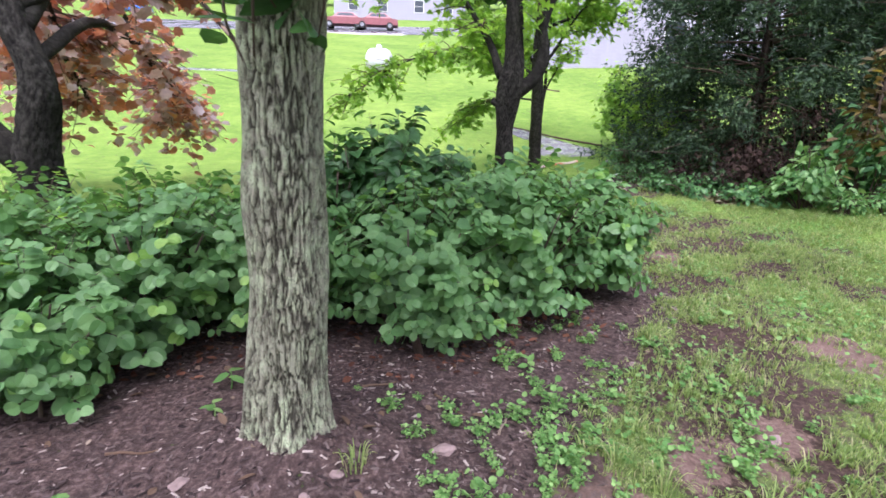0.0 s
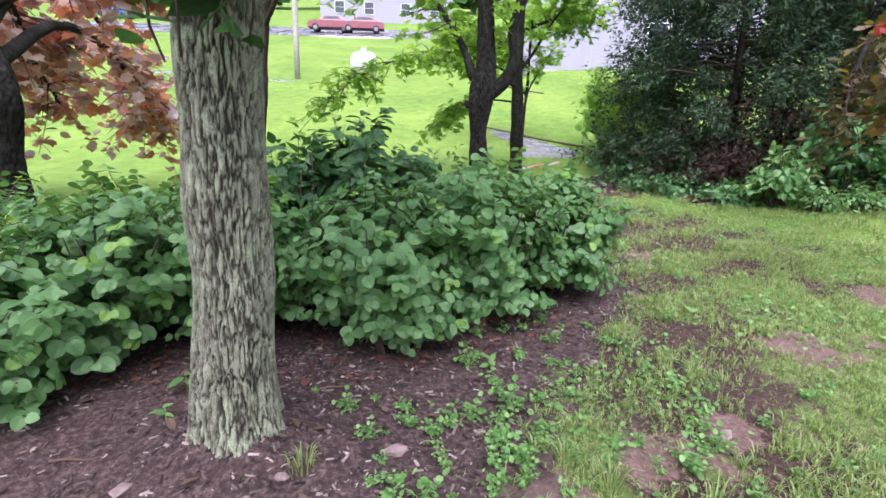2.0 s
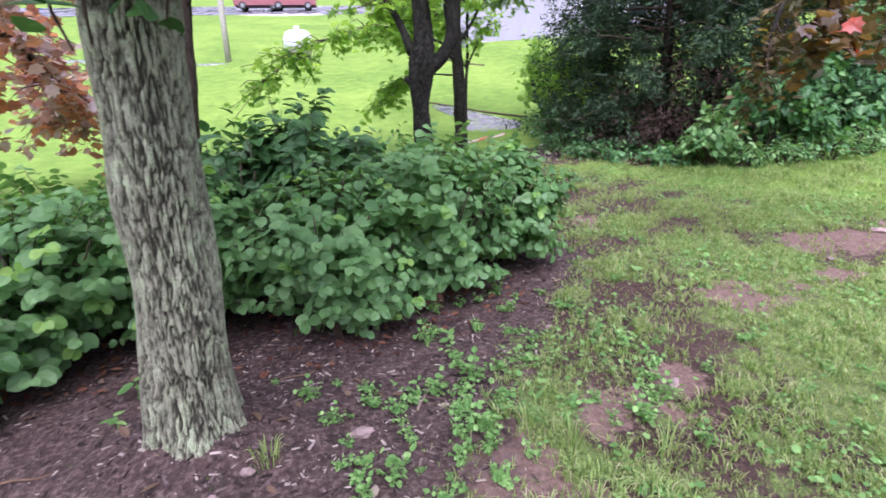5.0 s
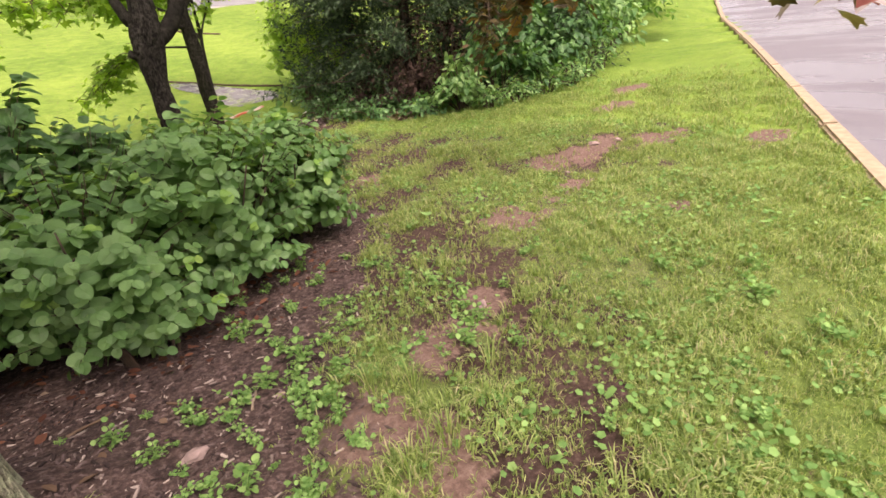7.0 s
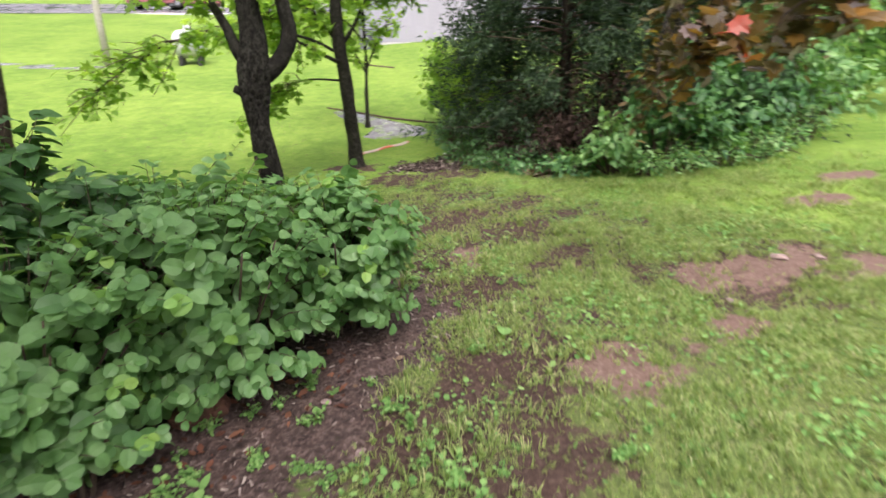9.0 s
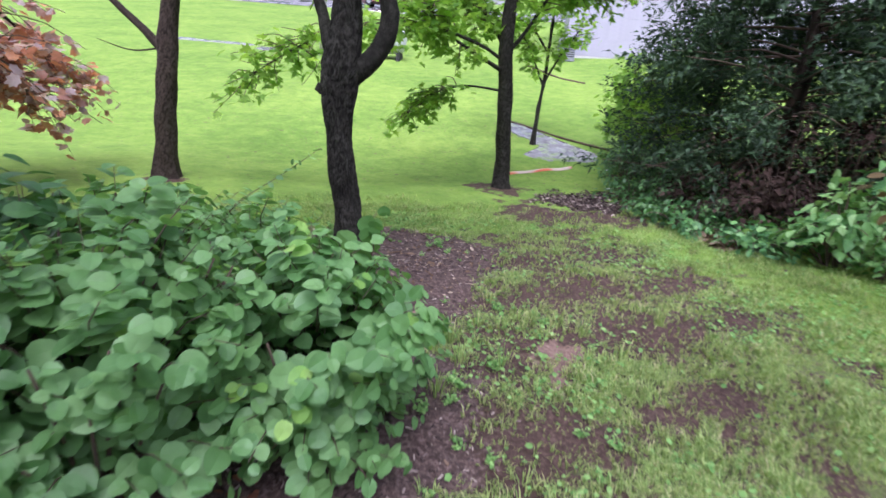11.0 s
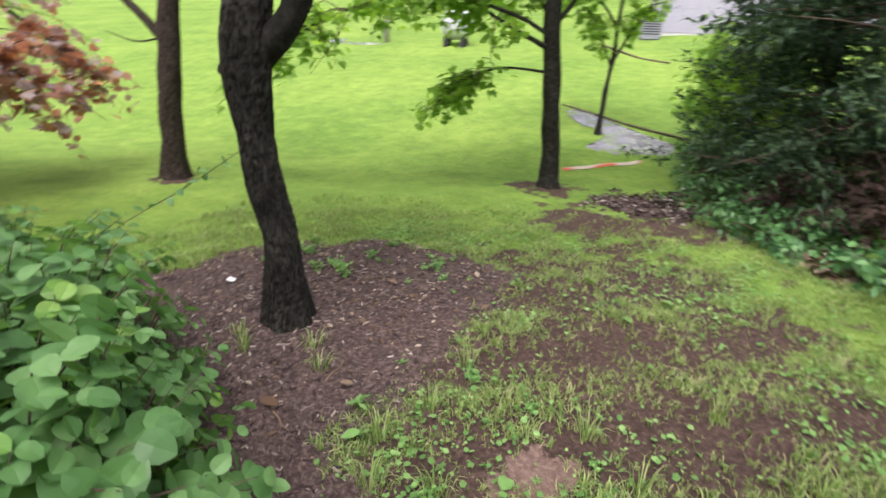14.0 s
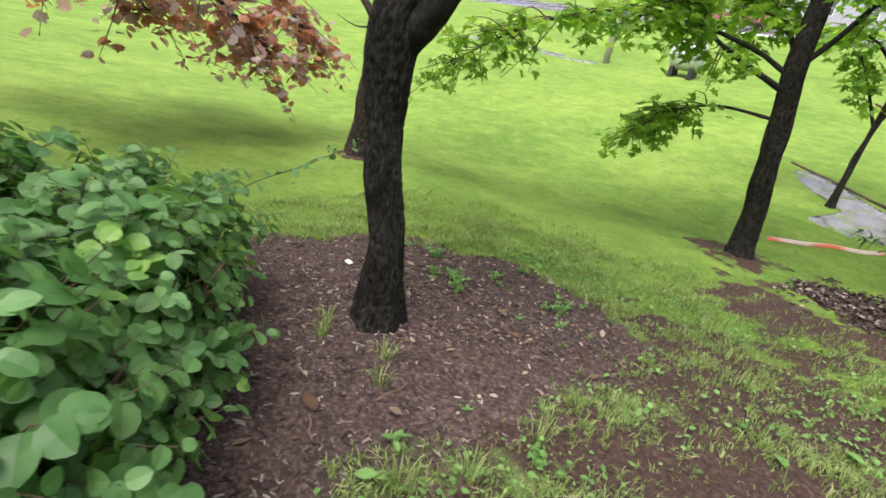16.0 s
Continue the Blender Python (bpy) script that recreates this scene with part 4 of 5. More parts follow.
for x, y, r, h, n, sz in ((5.45, 7.5, 0.6, 0.75, 700, 0.12), (6.3, 7.55, 0.85, 1.2, 1300, 0.13), (7.4, 7.9, 1.0, 1.7, 1700, 0.13), (8.5, 8.2, 1.1, 2.1, 1900, 0.14), (9.7, 8.8, 1.2, 2.5, 2000, 0.15),
                          (11.2, 9.5, 1.4, 2.8, 2000, 0.16), (13.0, 10.4, 1.6, 3.2, 2000, 0.18), (15.2, 11.8, 1.8, 3.5, 1900, 0.2), (17.6, 13.3, 2.0, 3.8, 1800, 0.22), (20.2, 15.2, 2.2, 4.0, 1800, 0.24)):
    wild_shrub(x, y, r, h, n, sz, BROAD, M_WILD if 6 < x < 9 else M_HEDGE, "leafy green wild shrub at the edge of the thicket", "thicket shrubs")
for x, y, r, h in ((5.6, 7.0, 0.35, 0.28), (6.2, 6.85, 0.4, 0.36), (6.9, 6.95, 0.45, 0.45), (7.7, 7.1, 0.45, 0.4), (8.5, 7.4, 0.5, 0.5), (9.4, 7.8, 0.5, 0.5)):
    wild_shrub(x, y, r, h, 420, 0.075, OVAL, M_HEDGE, "low bright weeds at the thicket's edge", "edge weeds", 16, 0.03)
for x, y, r, h in ((4.35, 8.8, 0.6, 0.3), (4.2, 9.7, 0.55, 0.35), (4.1, 10.6, 0.55, 0.4), (4.2, 11.6, 0.6, 0.6), (4.45, 12.6, 0.7, 0.9), (4.8, 8.0, 0.6, 0.3), (4.9, 9.3, 0.7, 0.5), (4.8, 10.8, 0.8, 0.8)):
    wild_shrub(x, y, r, h, 600, 0.085, OVAL, M_WILD if h < 0.32 else M_DARKLEAF, "low trailing green plants under the cedar", "trailing plants", 20, 0.03)
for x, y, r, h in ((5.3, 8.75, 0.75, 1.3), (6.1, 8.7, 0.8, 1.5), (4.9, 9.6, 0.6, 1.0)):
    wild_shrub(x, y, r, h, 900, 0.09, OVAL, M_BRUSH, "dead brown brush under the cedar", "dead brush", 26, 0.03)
wild_shrub(4.7, 13.8, 0.9, 2.3, 1500, 0.14, STAR, M_CROWN, "light green leafy shrub behind the cedar", "thicket shrubs")
wild_shrub(4.9, 12.2, 0.8, 2.6, 900, 0.12, STAR, M_CROWN, "light green leafy shrub behind the cedar", "thicket shrubs")


def bronze_tree():
    """The tree in the thicket whose tinted sprays hang over the lawn."""
    sprays = [dict(line=[(6.9, 8.3, 3.0), (6.2, 7.2, 3.0), (5.5, 6.5, 2.6), (5.1, 6.2, 2.0), (5.05, 6.18, 1.45)], r=(0.06, 0.004), twigs=40, spread=0.4, leaves=9, start=0.3, droop=0.5),
              dict(line=[(7.0, 8.2, 3.4), (6.0, 6.2, 3.4), (5.0, 5.2, 3.0), (4.5, 4.7, 2.4)], r=(0.06, 0.01), twigs=44, spread=0.45, leaves=9, start=0.35, droop=0.5),
              dict(line=[(7.0, 8.2, 3.2), (6.8, 6.8, 3.1), (6.4, 5.8, 2.6), (6.1, 5.4, 2.1)], r=(0.05, 0.008), twigs=30, spread=0.45, leaves=9, start=0.35, droop=0.4)]
    return build_tree("bronze_tree", (7.0, 8.6), [(7.0, 8.5, 1.5), (7.0, 8.3, 2.8), (7.0, 8.3, 4.4)], [0.13, 0.11, 0.09, 0.05], M_BARK_DARK, M_OLIVE, OVAL, 0.12, sprays,
                      "bronze-leaved tree leaning out of the thicket", "olive and bronze leaves", rows=60, sides=24, crown=[(7.0, 8.0, 4.4, 2.0, 2.0, 0.8, 800)])


bronze_tree()


def overhanging_tree():
    """Tinted maple whose boughs reach over the lawn and hang low."""
    sprays = [dict(line=[(-0.75, -1.45, 3.3), (1.2, 0.8, 4.0), (3.0, 3.2, 3.4), (3.7, 3.9, 2.4), (3.85, 3.95, 1.75)], r=(0.05, 0.005), twigs=26, spread=0.35, leaves=8, start=0.72, droop=0.5),
              dict(line=[(-0.75, -1.45, 3.3), (1.4, 0.4, 3.9), (3.0, 2.2, 3.3), (3.7, 3.0, 2.4), (3.75, 3.15, 1.85)], r=(0.05, 0.005), twigs=18, spread=0.3, leaves=7, start=0.65, droop=0.5),
              dict(line=[(-0.75, -1.45, 3.2), (0.8, -0.2, 3.3), (1.9, 0.5, 2.2), (2.1, 0.77, 1.45)], r=(0.03, 0.003), twigs=6, spread=0.14, leaves=4, start=0.9, droop=0.4)]
    return build_tree("tinted_maple", (-0.9, -1.6), [(-0.85, -1.6, 1.6), (-0.8, -1.5, 2.8), (-0.7, -1.4, 3.6), (-0.6, -1.3, 4.8)], [0.13, 0.11, 0.09, 0.07, 0.04], M_BARK_DARK, M_BRIGHTRED, LOBED, 0.12, sprays,
                      "maple with orange and red tinted leaves hanging low", "orange, red and pale leaves", rows=60, sides=24, crown=[(-0.4, -1.2, 5.0, 1.9, 1.9, 0.6, 700)])


overhanging_tree()


# ---- water, strip, and things on the lawn ----
def land_sheet(name, outline, lift, mat, label, category):
    """A thin sheet that follows the ground inside an outline."""
    pts = curve([np.array([*p, 0]) for p in outline] + [np.array([*outline[0], 0])], 72)[:-1, :2]
    c = pts.mean(axis=0)
    v, f, m = [], [], len(pts)
    for ring in np.linspace(1, 0.06, 9):
        q = c + (pts + (0.07 * rng.normal(size=pts.shape) if ring == 1 else 0) - c) * ring
        z = land(q[:, 0], q[:, 1]) + lift * (1 if ring < 1 else -2)
        v += [(a, b, h) for (a, b), h in zip(q, z)]
    for r in range(8):
        f += [[r * m + k, r * m + (k + 1) % m, (r + 1) * m + (k + 1) % m, (r + 1) * m + k] for k in range(m)]
    f.append([8 * m + k for k in range(m)])
    return tagged(new(name, mesh_of(name, v, f, mat, True)), label, category, kind="structure")


land_sheet("water", [(2.35, 13.7), (2.9, 13.4), (3.5, 13.5), (4.0, 13.5), (4.15, 14.1), (3.5, 14.9), (2.9, 15.6), (2.2, 16.5), (1.75, 16.5), (2.0, 15.6), (2.6, 14.8), (2.75, 14.3)], 0.02, M_WATER, "shallow rain puddle lying in the lawn", "puddle")
for cx, cy, rx, ry in ((-9.1, 25.4, 0.7, 0.55), (-11.4, 26.2, 1.7, 0.3), (-7.6, 24.9, 1.2, 0.25), (-13.6, 26.3, 1.2, 0.35)):
    land_sheet("water", [(cx + rx * math.cos(a), cy + ry * math.sin(a)) for a in np.linspace(0, 2 * np.pi, 9)[:-1]], 0.02, M_WATER, "small shining rain puddle on the lawn", "puddle")


def edging(points, radius, mat, name, label, category):
    line = curve([np.array([x, y, float(land(x, y)) + radius * 0.6]) for x, y in points], 30)
    v, f = tube(line, np.full(30, radius) * (0.8 + 0.4 * rng.random(30)), 8, 0.1)
    return tagged(new(name, mesh_of(name, v, f, mat, True)), label, category)


edging([(1.7, 16.9), (2.5, 16.1), (3.3, 15.3), (4.4, 14.4)], 0.028, M_TWIG, "fallen_branch", "dark fallen branch lying along the puddle's edge", "branch")
edging([(2.7, 26.4), (3.3, 25.0), (4.0, 23.6), (4.8, 22.6)], 0.04, M_TWIG, "log", "dark log lying along the lawn's edge", "log")


def orange_strip():
    a, b = np.array([2.06, 12.3]), np.array([3.4, 13.1])
    n = 16
    v = []
    side = np.array([-(b - a)[1], (b - a)[0]]) / np.linalg.norm(b - a) * 0.045
    for k in range(n):
        c = a + (b - a) * k / (n - 1) + np.array([0, 0.02 * math.sin(k * 0.9)])
        for e, lift in ((-1, 0.01), (-0.6, 0.035), (0.6, 0.04), (1, 0.01)):
            q = c + side * e
            v.append((q[0], q[1], float(land(*q)) + lift))
    f = [[4 * k + s, 4 * k + s + 1, 4 * k + s + 5, 4 * k + s + 4] for k in range(n - 1) for s in range(3)]
    f += [[0, 3, 2, 1], [4 * n - 4, 4 * n - 3, 4 * n - 2, 4 * n - 1]]
    m, t, bs = shader("orange_and_white")
    w = noise_tex(t, 2.2, 1)
    t.links.new(ramp(t, w.outputs["Fac"], [(0.44, (0.55, 0.13, 0.06)), (0.56, (0.55, 0.45, 0.38))]), bs.inputs["Base Color"])
    tagged(new("drain_pipe", mesh_of("drain_pipe", v, f, m, True)), "faded orange plastic drain strip lying on the grass", "drain pipe")


orange_strip()


def lathe(profile, sides=24):
    v, f, n = [], [], len(profile)
    for r, z in profile:
        for s in range(sides):
            a = 2 * math.pi * s / sides
            v.append((r * math.cos(a), r * math.sin(a), z))
    for k in range(n - 1):
        for s in range(sides):
            e = (s + 1) % sides
            f.append([k * sides + s, k * sides + e, (k + 1) * sides + e, (k + 1) * sides + s])
    f += [list(range(sides))[::-1], [(n - 1) * sides + s for s in range(sides)]]
    return np.array(v), f


def gas_tank():
    x, y = -3.35, 25.2
    host = thing("gas_tank", (x, y, float(land(x, y))), "white rounded gas tank on dark feet on the lawn", "gas tank")
    prof = [(0.02, -0.75), (0.25, -0.72), (0.42, -0.6), (0.5, -0.42), (0.52, 0), (0.5, 0.42), (0.42, 0.6), (0.25, 0.72), (0.02, 0.75)]
    v, f = lathe(prof)
    v = np.column_stack([v[:, 2] * 0.85, v[:, 0] * 1.1, v[:, 1] * 1.1 + 0.82])
    part("tank_body", mesh_of("tank_body", v, f, M_TANK, True), host)
    v, f = lathe([(0.14, 0), (0.14, 0.12), (0.1, 0.18), (0.02, 0.19)], 14)
    part("valve_cover", mesh_of("valve_cover", v + np.array([0, 0, 1.36]), f, M_TANK, True), host)
    for e in (-0.36, 0.36):
        part("foot", from_bm("foot", cuboid((e - 0.08, -0.4, -0.15), (e + 0.08, 0.4, 0.33), 0.02), M_RUBBER), host, "dark foot")


gas_tank()


def utility_pole():
    x, y = -6.6, 25.5
    z = float(land(x, y))
    host = thing("utility_pole", (x, y, z), "weathered grey wooden pole standing on the lawn", "pole")
    v, f = tube([(0, 0, -0.2), (0.0, 0, 2), (0, 0, 4), (0, 0, 7)], [0.135, 0.13, 0.125, 0.11], 14, 0.02)
    part("shaft", mesh_of("shaft", v, f, M_POLE, True), host)
    v, f = tube([(-0.9, 0, 6.6), (0.9, 0, 6.6)], [0.06, 0.06], 6)
    part("crossarm", mesh_of("crossarm", v, f, M_POLE), host)


utility_pole()


def gabled_house(x, y, yaw, w, d, h, label, windows):
    z = float(land(x, y)) - 0.3
    host = thing("house", (x, y, z), label, "house")
    host.rotation_euler = (0, 0, yaw)
    part("foundation", from_bm("foundation", cuboid((0.02, 0.02, -1.0), (w - 0.02, d - 0.02, 0.45)), M_CONCRETE), host)
    part("wall", from_bm("wall", cuboid((0.03, 0.03, 0.45), (w - 0.03, d - 0.03, h)), M_SIDING), host)
    board = from_bm("siding_board", cuboid((0, 0, 0), (w, 0.03, 0.2), 0.006), M_SIDING)
    rows = int((h - 0.45) / 0.2)
    gaps = [(wx - 0.06, wx + ww + 0.06, wz - 0.06, wz + wh + 0.06) for wx, wz, ww, wh in windows]
    for k in range(rows):
        zb = 0.45 + 0.2 * k
        cuts, at = sorted((a, b) for a, b, lo, hi in gaps if lo < zb + 0.2 and hi > zb), 0.0
        runs = []
        for a, b in cuts:
            runs.append((at, a))
            at = b
        runs.append((at, w))
        for a, b in runs:
            ob = new("siding_board", board)
            ob.parent = host
            ob.location, ob.scale = (a, -0.004 * (k % 2), zb), ((b - a) / w, 1, 1)
        side = new("siding_board", board)
        side.parent = host
        side.location, side.rotation_euler, side.scale = (0.03, 0, zb), (0, 0, radians(90)), (d / w, 1, 1)
    for wx, wz, ww, wh in windows:
        win = part("window", from_bm("window", cuboid((wx, -0.02, wz), (wx + ww, 0.025, wz + wh)), M_DARKGLASS), host)
        for a, b in (((wx - 0.06, -0.05, wz - 0.06), (wx + ww + 0.06, 0.02, wz)), ((wx - 0.06, -0.05, wz + wh), (wx + ww + 0.06, 0.02, wz + wh + 0.06)), ((wx - 0.06, -0.05, wz), (wx, 0.02, wz + wh)),
                     ((wx + ww, -0.05, wz), (wx + ww + 0.06, 0.02, wz + wh)), ((wx, -0.045, wz + wh / 2 - 0.02), (wx + ww, 0.0, wz + wh / 2 + 0.02))):
            part("window_frame", from_bm("window_frame", cuboid(a, b, 0.008), M_TRIM), win)
    e, rise = 0.4, d * 0.35
    v = [(-e, -e, h - 0.1), (w + e, -e, h - 0.1), (w + e, d / 2, h + rise), (-e, d / 2, h + rise), (-e, d + e, h - 0.1), (w + e, d + e, h - 0.1)]
    v += [(a, b, c + 0.15) for a, b, c in v]
    f = [[0, 1, 2, 3], [3, 2, 5, 4], [6, 9, 8, 7], [9, 10, 11, 8], [0, 6, 7, 1], [4, 5, 11, 10], [0, 3, 9, 6], [3, 4, 10, 9], [1, 7, 8, 2], [2, 8, 11, 5]]
    part("roof", mesh_of("roof", v, f, M_ROOF), host)
    gable = [(0.03, 0.03, h), (0.03, d - 0.03, h), (0.03, d / 2, h + rise - 0.12), (w - 0.03, 0.03, h), (w - 0.03, d - 0.03, h), (w - 0.03, d / 2, h + rise - 0.12)]
    part("gable", mesh_of("gable", gable, [[0, 2, 1], [3, 4, 5], [0, 3, 5, 2], [1, 2, 5, 4]], M_SIDING), host)
    return host


gabled_house(4.6, 29.4, radians(-4), 13, 8, 5.6, "white-sided house uphill beyond the lawn", [(7.0, 1.5, 1.0, 1.4), (9.6, 1.5, 1.0, 1.4), (3.2, 3.9, 1.0, 1.3), (7.0, 3.9, 1.0, 1.3), (9.6, 3.9, 1.0, 1.3)])
gabled_house(-16, 74, radians(4), 18, 9, 6.0, "pale house uphill beyond the far road", [(2, 1.5, 1.2, 1.5), (6, 1.5, 1.2, 1.5), (11, 1.5, 1.2, 1.5), (15, 1.5, 1.2, 1.5)])


def ac_unit():
    x, y = 4.55, 28.5
    host = thing("air_conditioner", (x, y, float(land(x, y))), "grey air conditioning unit beside the white house", "air conditioner")
    part("case", from_bm("case", cuboid((-0.4, -0.4, -0.1), (0.4, 0.4, 1.0), 0.05), M_GREYMETAL), host)
    for k in range(8):
        part("louvre", from_bm("louvre", cuboid((-0.36, -0.415, 0.12 + 0.1 * k), (0.36, -0.395, 0.16 + 0.1 * k)), M_RUBBER), host)
    v, f = lathe([(0.33, 1.0), (0.33, 1.03), (0.05, 1.05)], 20)
    part("fan_guard", mesh_of("fan_guard", v, f, M_RUBBER), host)


ac_unit()


def far_road():
    xs, ys = np.linspace(-150, 60, 60), np.array([50.5, 50.7, 53, 56, 59, 60.3, 60.5])
    gx, gy = np.meshgrid(xs, ys)
    gy = gy + 0.02 * gx
    z = land(gx, gy) - bumps(gx, gy) + 0.04 + 0.05 * np.array([0, 1, 1, 1, 1, 1, 0])[:, None]
    k = (np.arange(6)[:, None] * 60 + np.arange(59)[None]).ravel()
    me = mesh_of("far_road", np.column_stack([gx.ravel(), gy.ravel(), z.ravel()]), np.column_stack([k, k + 1, k + 61, k + 60]), M_ASPHALT, True)
    tagged(new("road", me), "wet grey road across the slope beyond the lawn", "road", kind="structure")


far_road()
land_sheet("driveway", [(-12, 50.2), (-8, 49.6), (-5, 49.8), (-4, 51), (-9, 51.6), (-13, 51.4)], 0.05, M_CONCRETE, "pale concrete driveway apron", "driveway")


def parked_car(x, y, yaw, paint, label):
    host = thing("car", (x, y, float(land(x, y)) + 0.12), label, "car")
    host.rotation_euler = (0, 0, yaw)
    prof = [(-2.1, 0.35), (-2.15, 0.7), (-1.9, 0.9), (-1.1, 0.98), (-0.5, 1.42), (0.9, 1.45), (1.5, 1.0), (2.1, 0.92), (2.15, 0.4)]
    n = len(prof)
    v = [(a, s * (0.85 if h < 1.1 else 0.7), h) for s in (-1, 1) for a, h in prof]
    f = [list(range(n))[::-1], [n + k for k in range(n)]] + [[k, (k + 1) % n, n + (k + 1) % n, n + k] for k in range(n)]
    part("body", mesh_of("body", v, f, paint), host)
    for s in (-1, 1):
        glass = [(-0.75, s * 0.80, 1.04), (-0.4, s * 0.735, 1.36), (0.8, s * 0.735, 1.38), (1.2, s * 0.80, 1.04)]
        glass += [(a, b + s * 0.02, c) for a, b, c in glass]
        part("side_window", mesh_of("side_window", glass, [[0, 1, 2, 3], [4, 5, 6, 7], [0, 1, 5, 4], [1, 2, 6, 5], [2, 3, 7, 6], [3, 0, 4, 7]], M_DARKGLASS), host)
        for e in (-1.35, 1.35):
            w, wf = tube([(e, s * 0.68, 0.32), (e, s * 0.88, 0.32)], [0.32, 0.32], 16)
            wheel = part("wheel", mesh_of("wheel", w, wf, M_RUBBER, False), host)
            w, wf = tube([(e, s * 0.87, 0.32), (e, s * 0.90, 0.32)], [0.2, 0.18], 12)
            part("rim", mesh_of("rim", w, wf, M_GREYMETAL, False), wheel)
    return host


parked_car(-10.6, 53.5, 0.1, M_RED, "dark red car parked by the far road")
parked_car(-7.4, 53.6, 0.1, M_RED, "dark red car parked by the far road")
parked_car(-39, 66, 0.3, M_BLUE, "bright blue car beyond the far road")


# ---- on the ground: grass, weeds, mulch, stones ----
def sow(n, lo, hi, keep):
    x, y = lo[0] + (hi[0] - lo[0]) * rng.random(n), lo[1] + (hi[1] - lo[1]) * rng.random(n)
    k = rng.random(n) < keep(x, y)
    return x[k], y[k]


def tuft(blades, tall):
    vs, fs = [], []
    for k in range(blades):
        a, b = rng.random() * 6.28, rng.random() * 6.28
        lean, w, hgt = 0.35 + 0.85 * rng.random(), 0.06 + 0.035 * rng.random(), tall * (0.6 + 0.6 * rng.random())
        o = np.array([0.18 * math.cos(a), 0.18 * math.sin(a), 0]) * rng.random()
        out, side = np.array([math.cos(b), math.sin(b), 0]), np.array([-math.sin(b), math.cos(b), 0])
        m, t = o + out * lean * 0.35 * hgt + np.array([0, 0, hgt * 0.6]), o + out * lean * hgt + np.array([0, 0, hgt * (1 - 0.45 * lean)])
        n = len(vs)
        vs += [o - side * w / 2, o + side * w / 2, m + side * w * 0.4, m - side * w * 0.4, t]
        fs += [[n, n + 1, n + 2], [n, n + 2, n + 3], [n + 3, n + 2, n + 4]]
    return np.array(vs), np.array(fs)


def lawn_grass():
    def lush(x, y):
        c = (1 - mulch_at(x, y)) * (1 - 0.9 * soil_at(x, y)) * (1 - 0.9 * thin_at(x, y) * np.clip(0.95 + 0.5 * ragged(x * 2.1, y * 2.1), 0.4, 1)) * (past_kerb(x, y) < 0.0)
        c = c * (1 - step(np.hypot((x - 2.5) / 1.15, y - 3.5), 4.0, 6.6))
        return c * np.clip(0.8 + 0.3 * ragged(x * 0.7, y * 0.7), 0.5, 1)

    made = []
    for lo, hi, n, size in (((0, -0.2), (5.2, 5.0), 120000, 0.05), ((-1.5, 4.8), (5.0, 9.6), 84000, 0.052), ((5.0, 0.5), (11, 8.5), 46000, 0.066), ((-0.4, -0.5), (2.0, 1.5), 4000, 0.05)):
        x, y = sow(n, lo, hi, lush)
        made.append((x, y, np.full(len(x), size)))
    x, y, s = (np.concatenate(q) for q in zip(*made))
    which = rng.integers(0, 3, len(x))
    pieces, n = [], 0
    vs, fs = [], []
    for k in range(3):
        sel = which == k
        m = sel.sum()
        up = np.column_stack([0.15 * rng.normal(size=(m, 2)), np.ones(m)])
        v, f = cloud(tuft(4, 1.0), np.column_stack([x[sel], y[sel], ground_z(x[sel], y[sel]) - 0.004]), frames_of(up), s[sel] * (0.5 + 0.9 * rng.random(m)) * np.clip(1 + 0.5 * ragged(x[sel] * 2.4, y[sel] * 2.4), 0.5, 2.1))
        vs.append(v)
        fs.append(f + n)
        n += len(v)
    tagged(new("lawn_grass", mesh_of("lawn_grass", np.concatenate(vs), np.concatenate(fs), M_GRASS)), "short patchy green grass blades of the lawn", "grass", kind="stuff")


lawn_grass()


def clover():
    def damp(x, y):
        return (1 - mulch_at(x, y)) * (1 - 0.8 * soil_at(x, y)) * (1 - 0.65 * thin_at(x, y)) * np.clip(0.25 + 0.9 * ragged(x * 1.1 + 4, y * 1.1), 0.05, 1) * (past_kerb(x, y) < 0)

    x, y = sow(46000, (0.3, -0.2), (5.5, 8.5), damp)
    n = len(x)
    up = np.column_stack([0.4 * rng.normal(size=(n, 2)), np.ones(n)])
    v, f = cloud(DOT, np.column_stack([x, y, ground_z(x, y) + 0.012 + 0.035 * rng.random(n)]), frames_of(up), 0.013 + 0.026 * rng.random(n) ** 1.5)
    tagged(new("clover", mesh_of("clover", v, f, M_WEED)), "small clover and weed leaves among the grass", "weeds", kind="stuff")


clover()


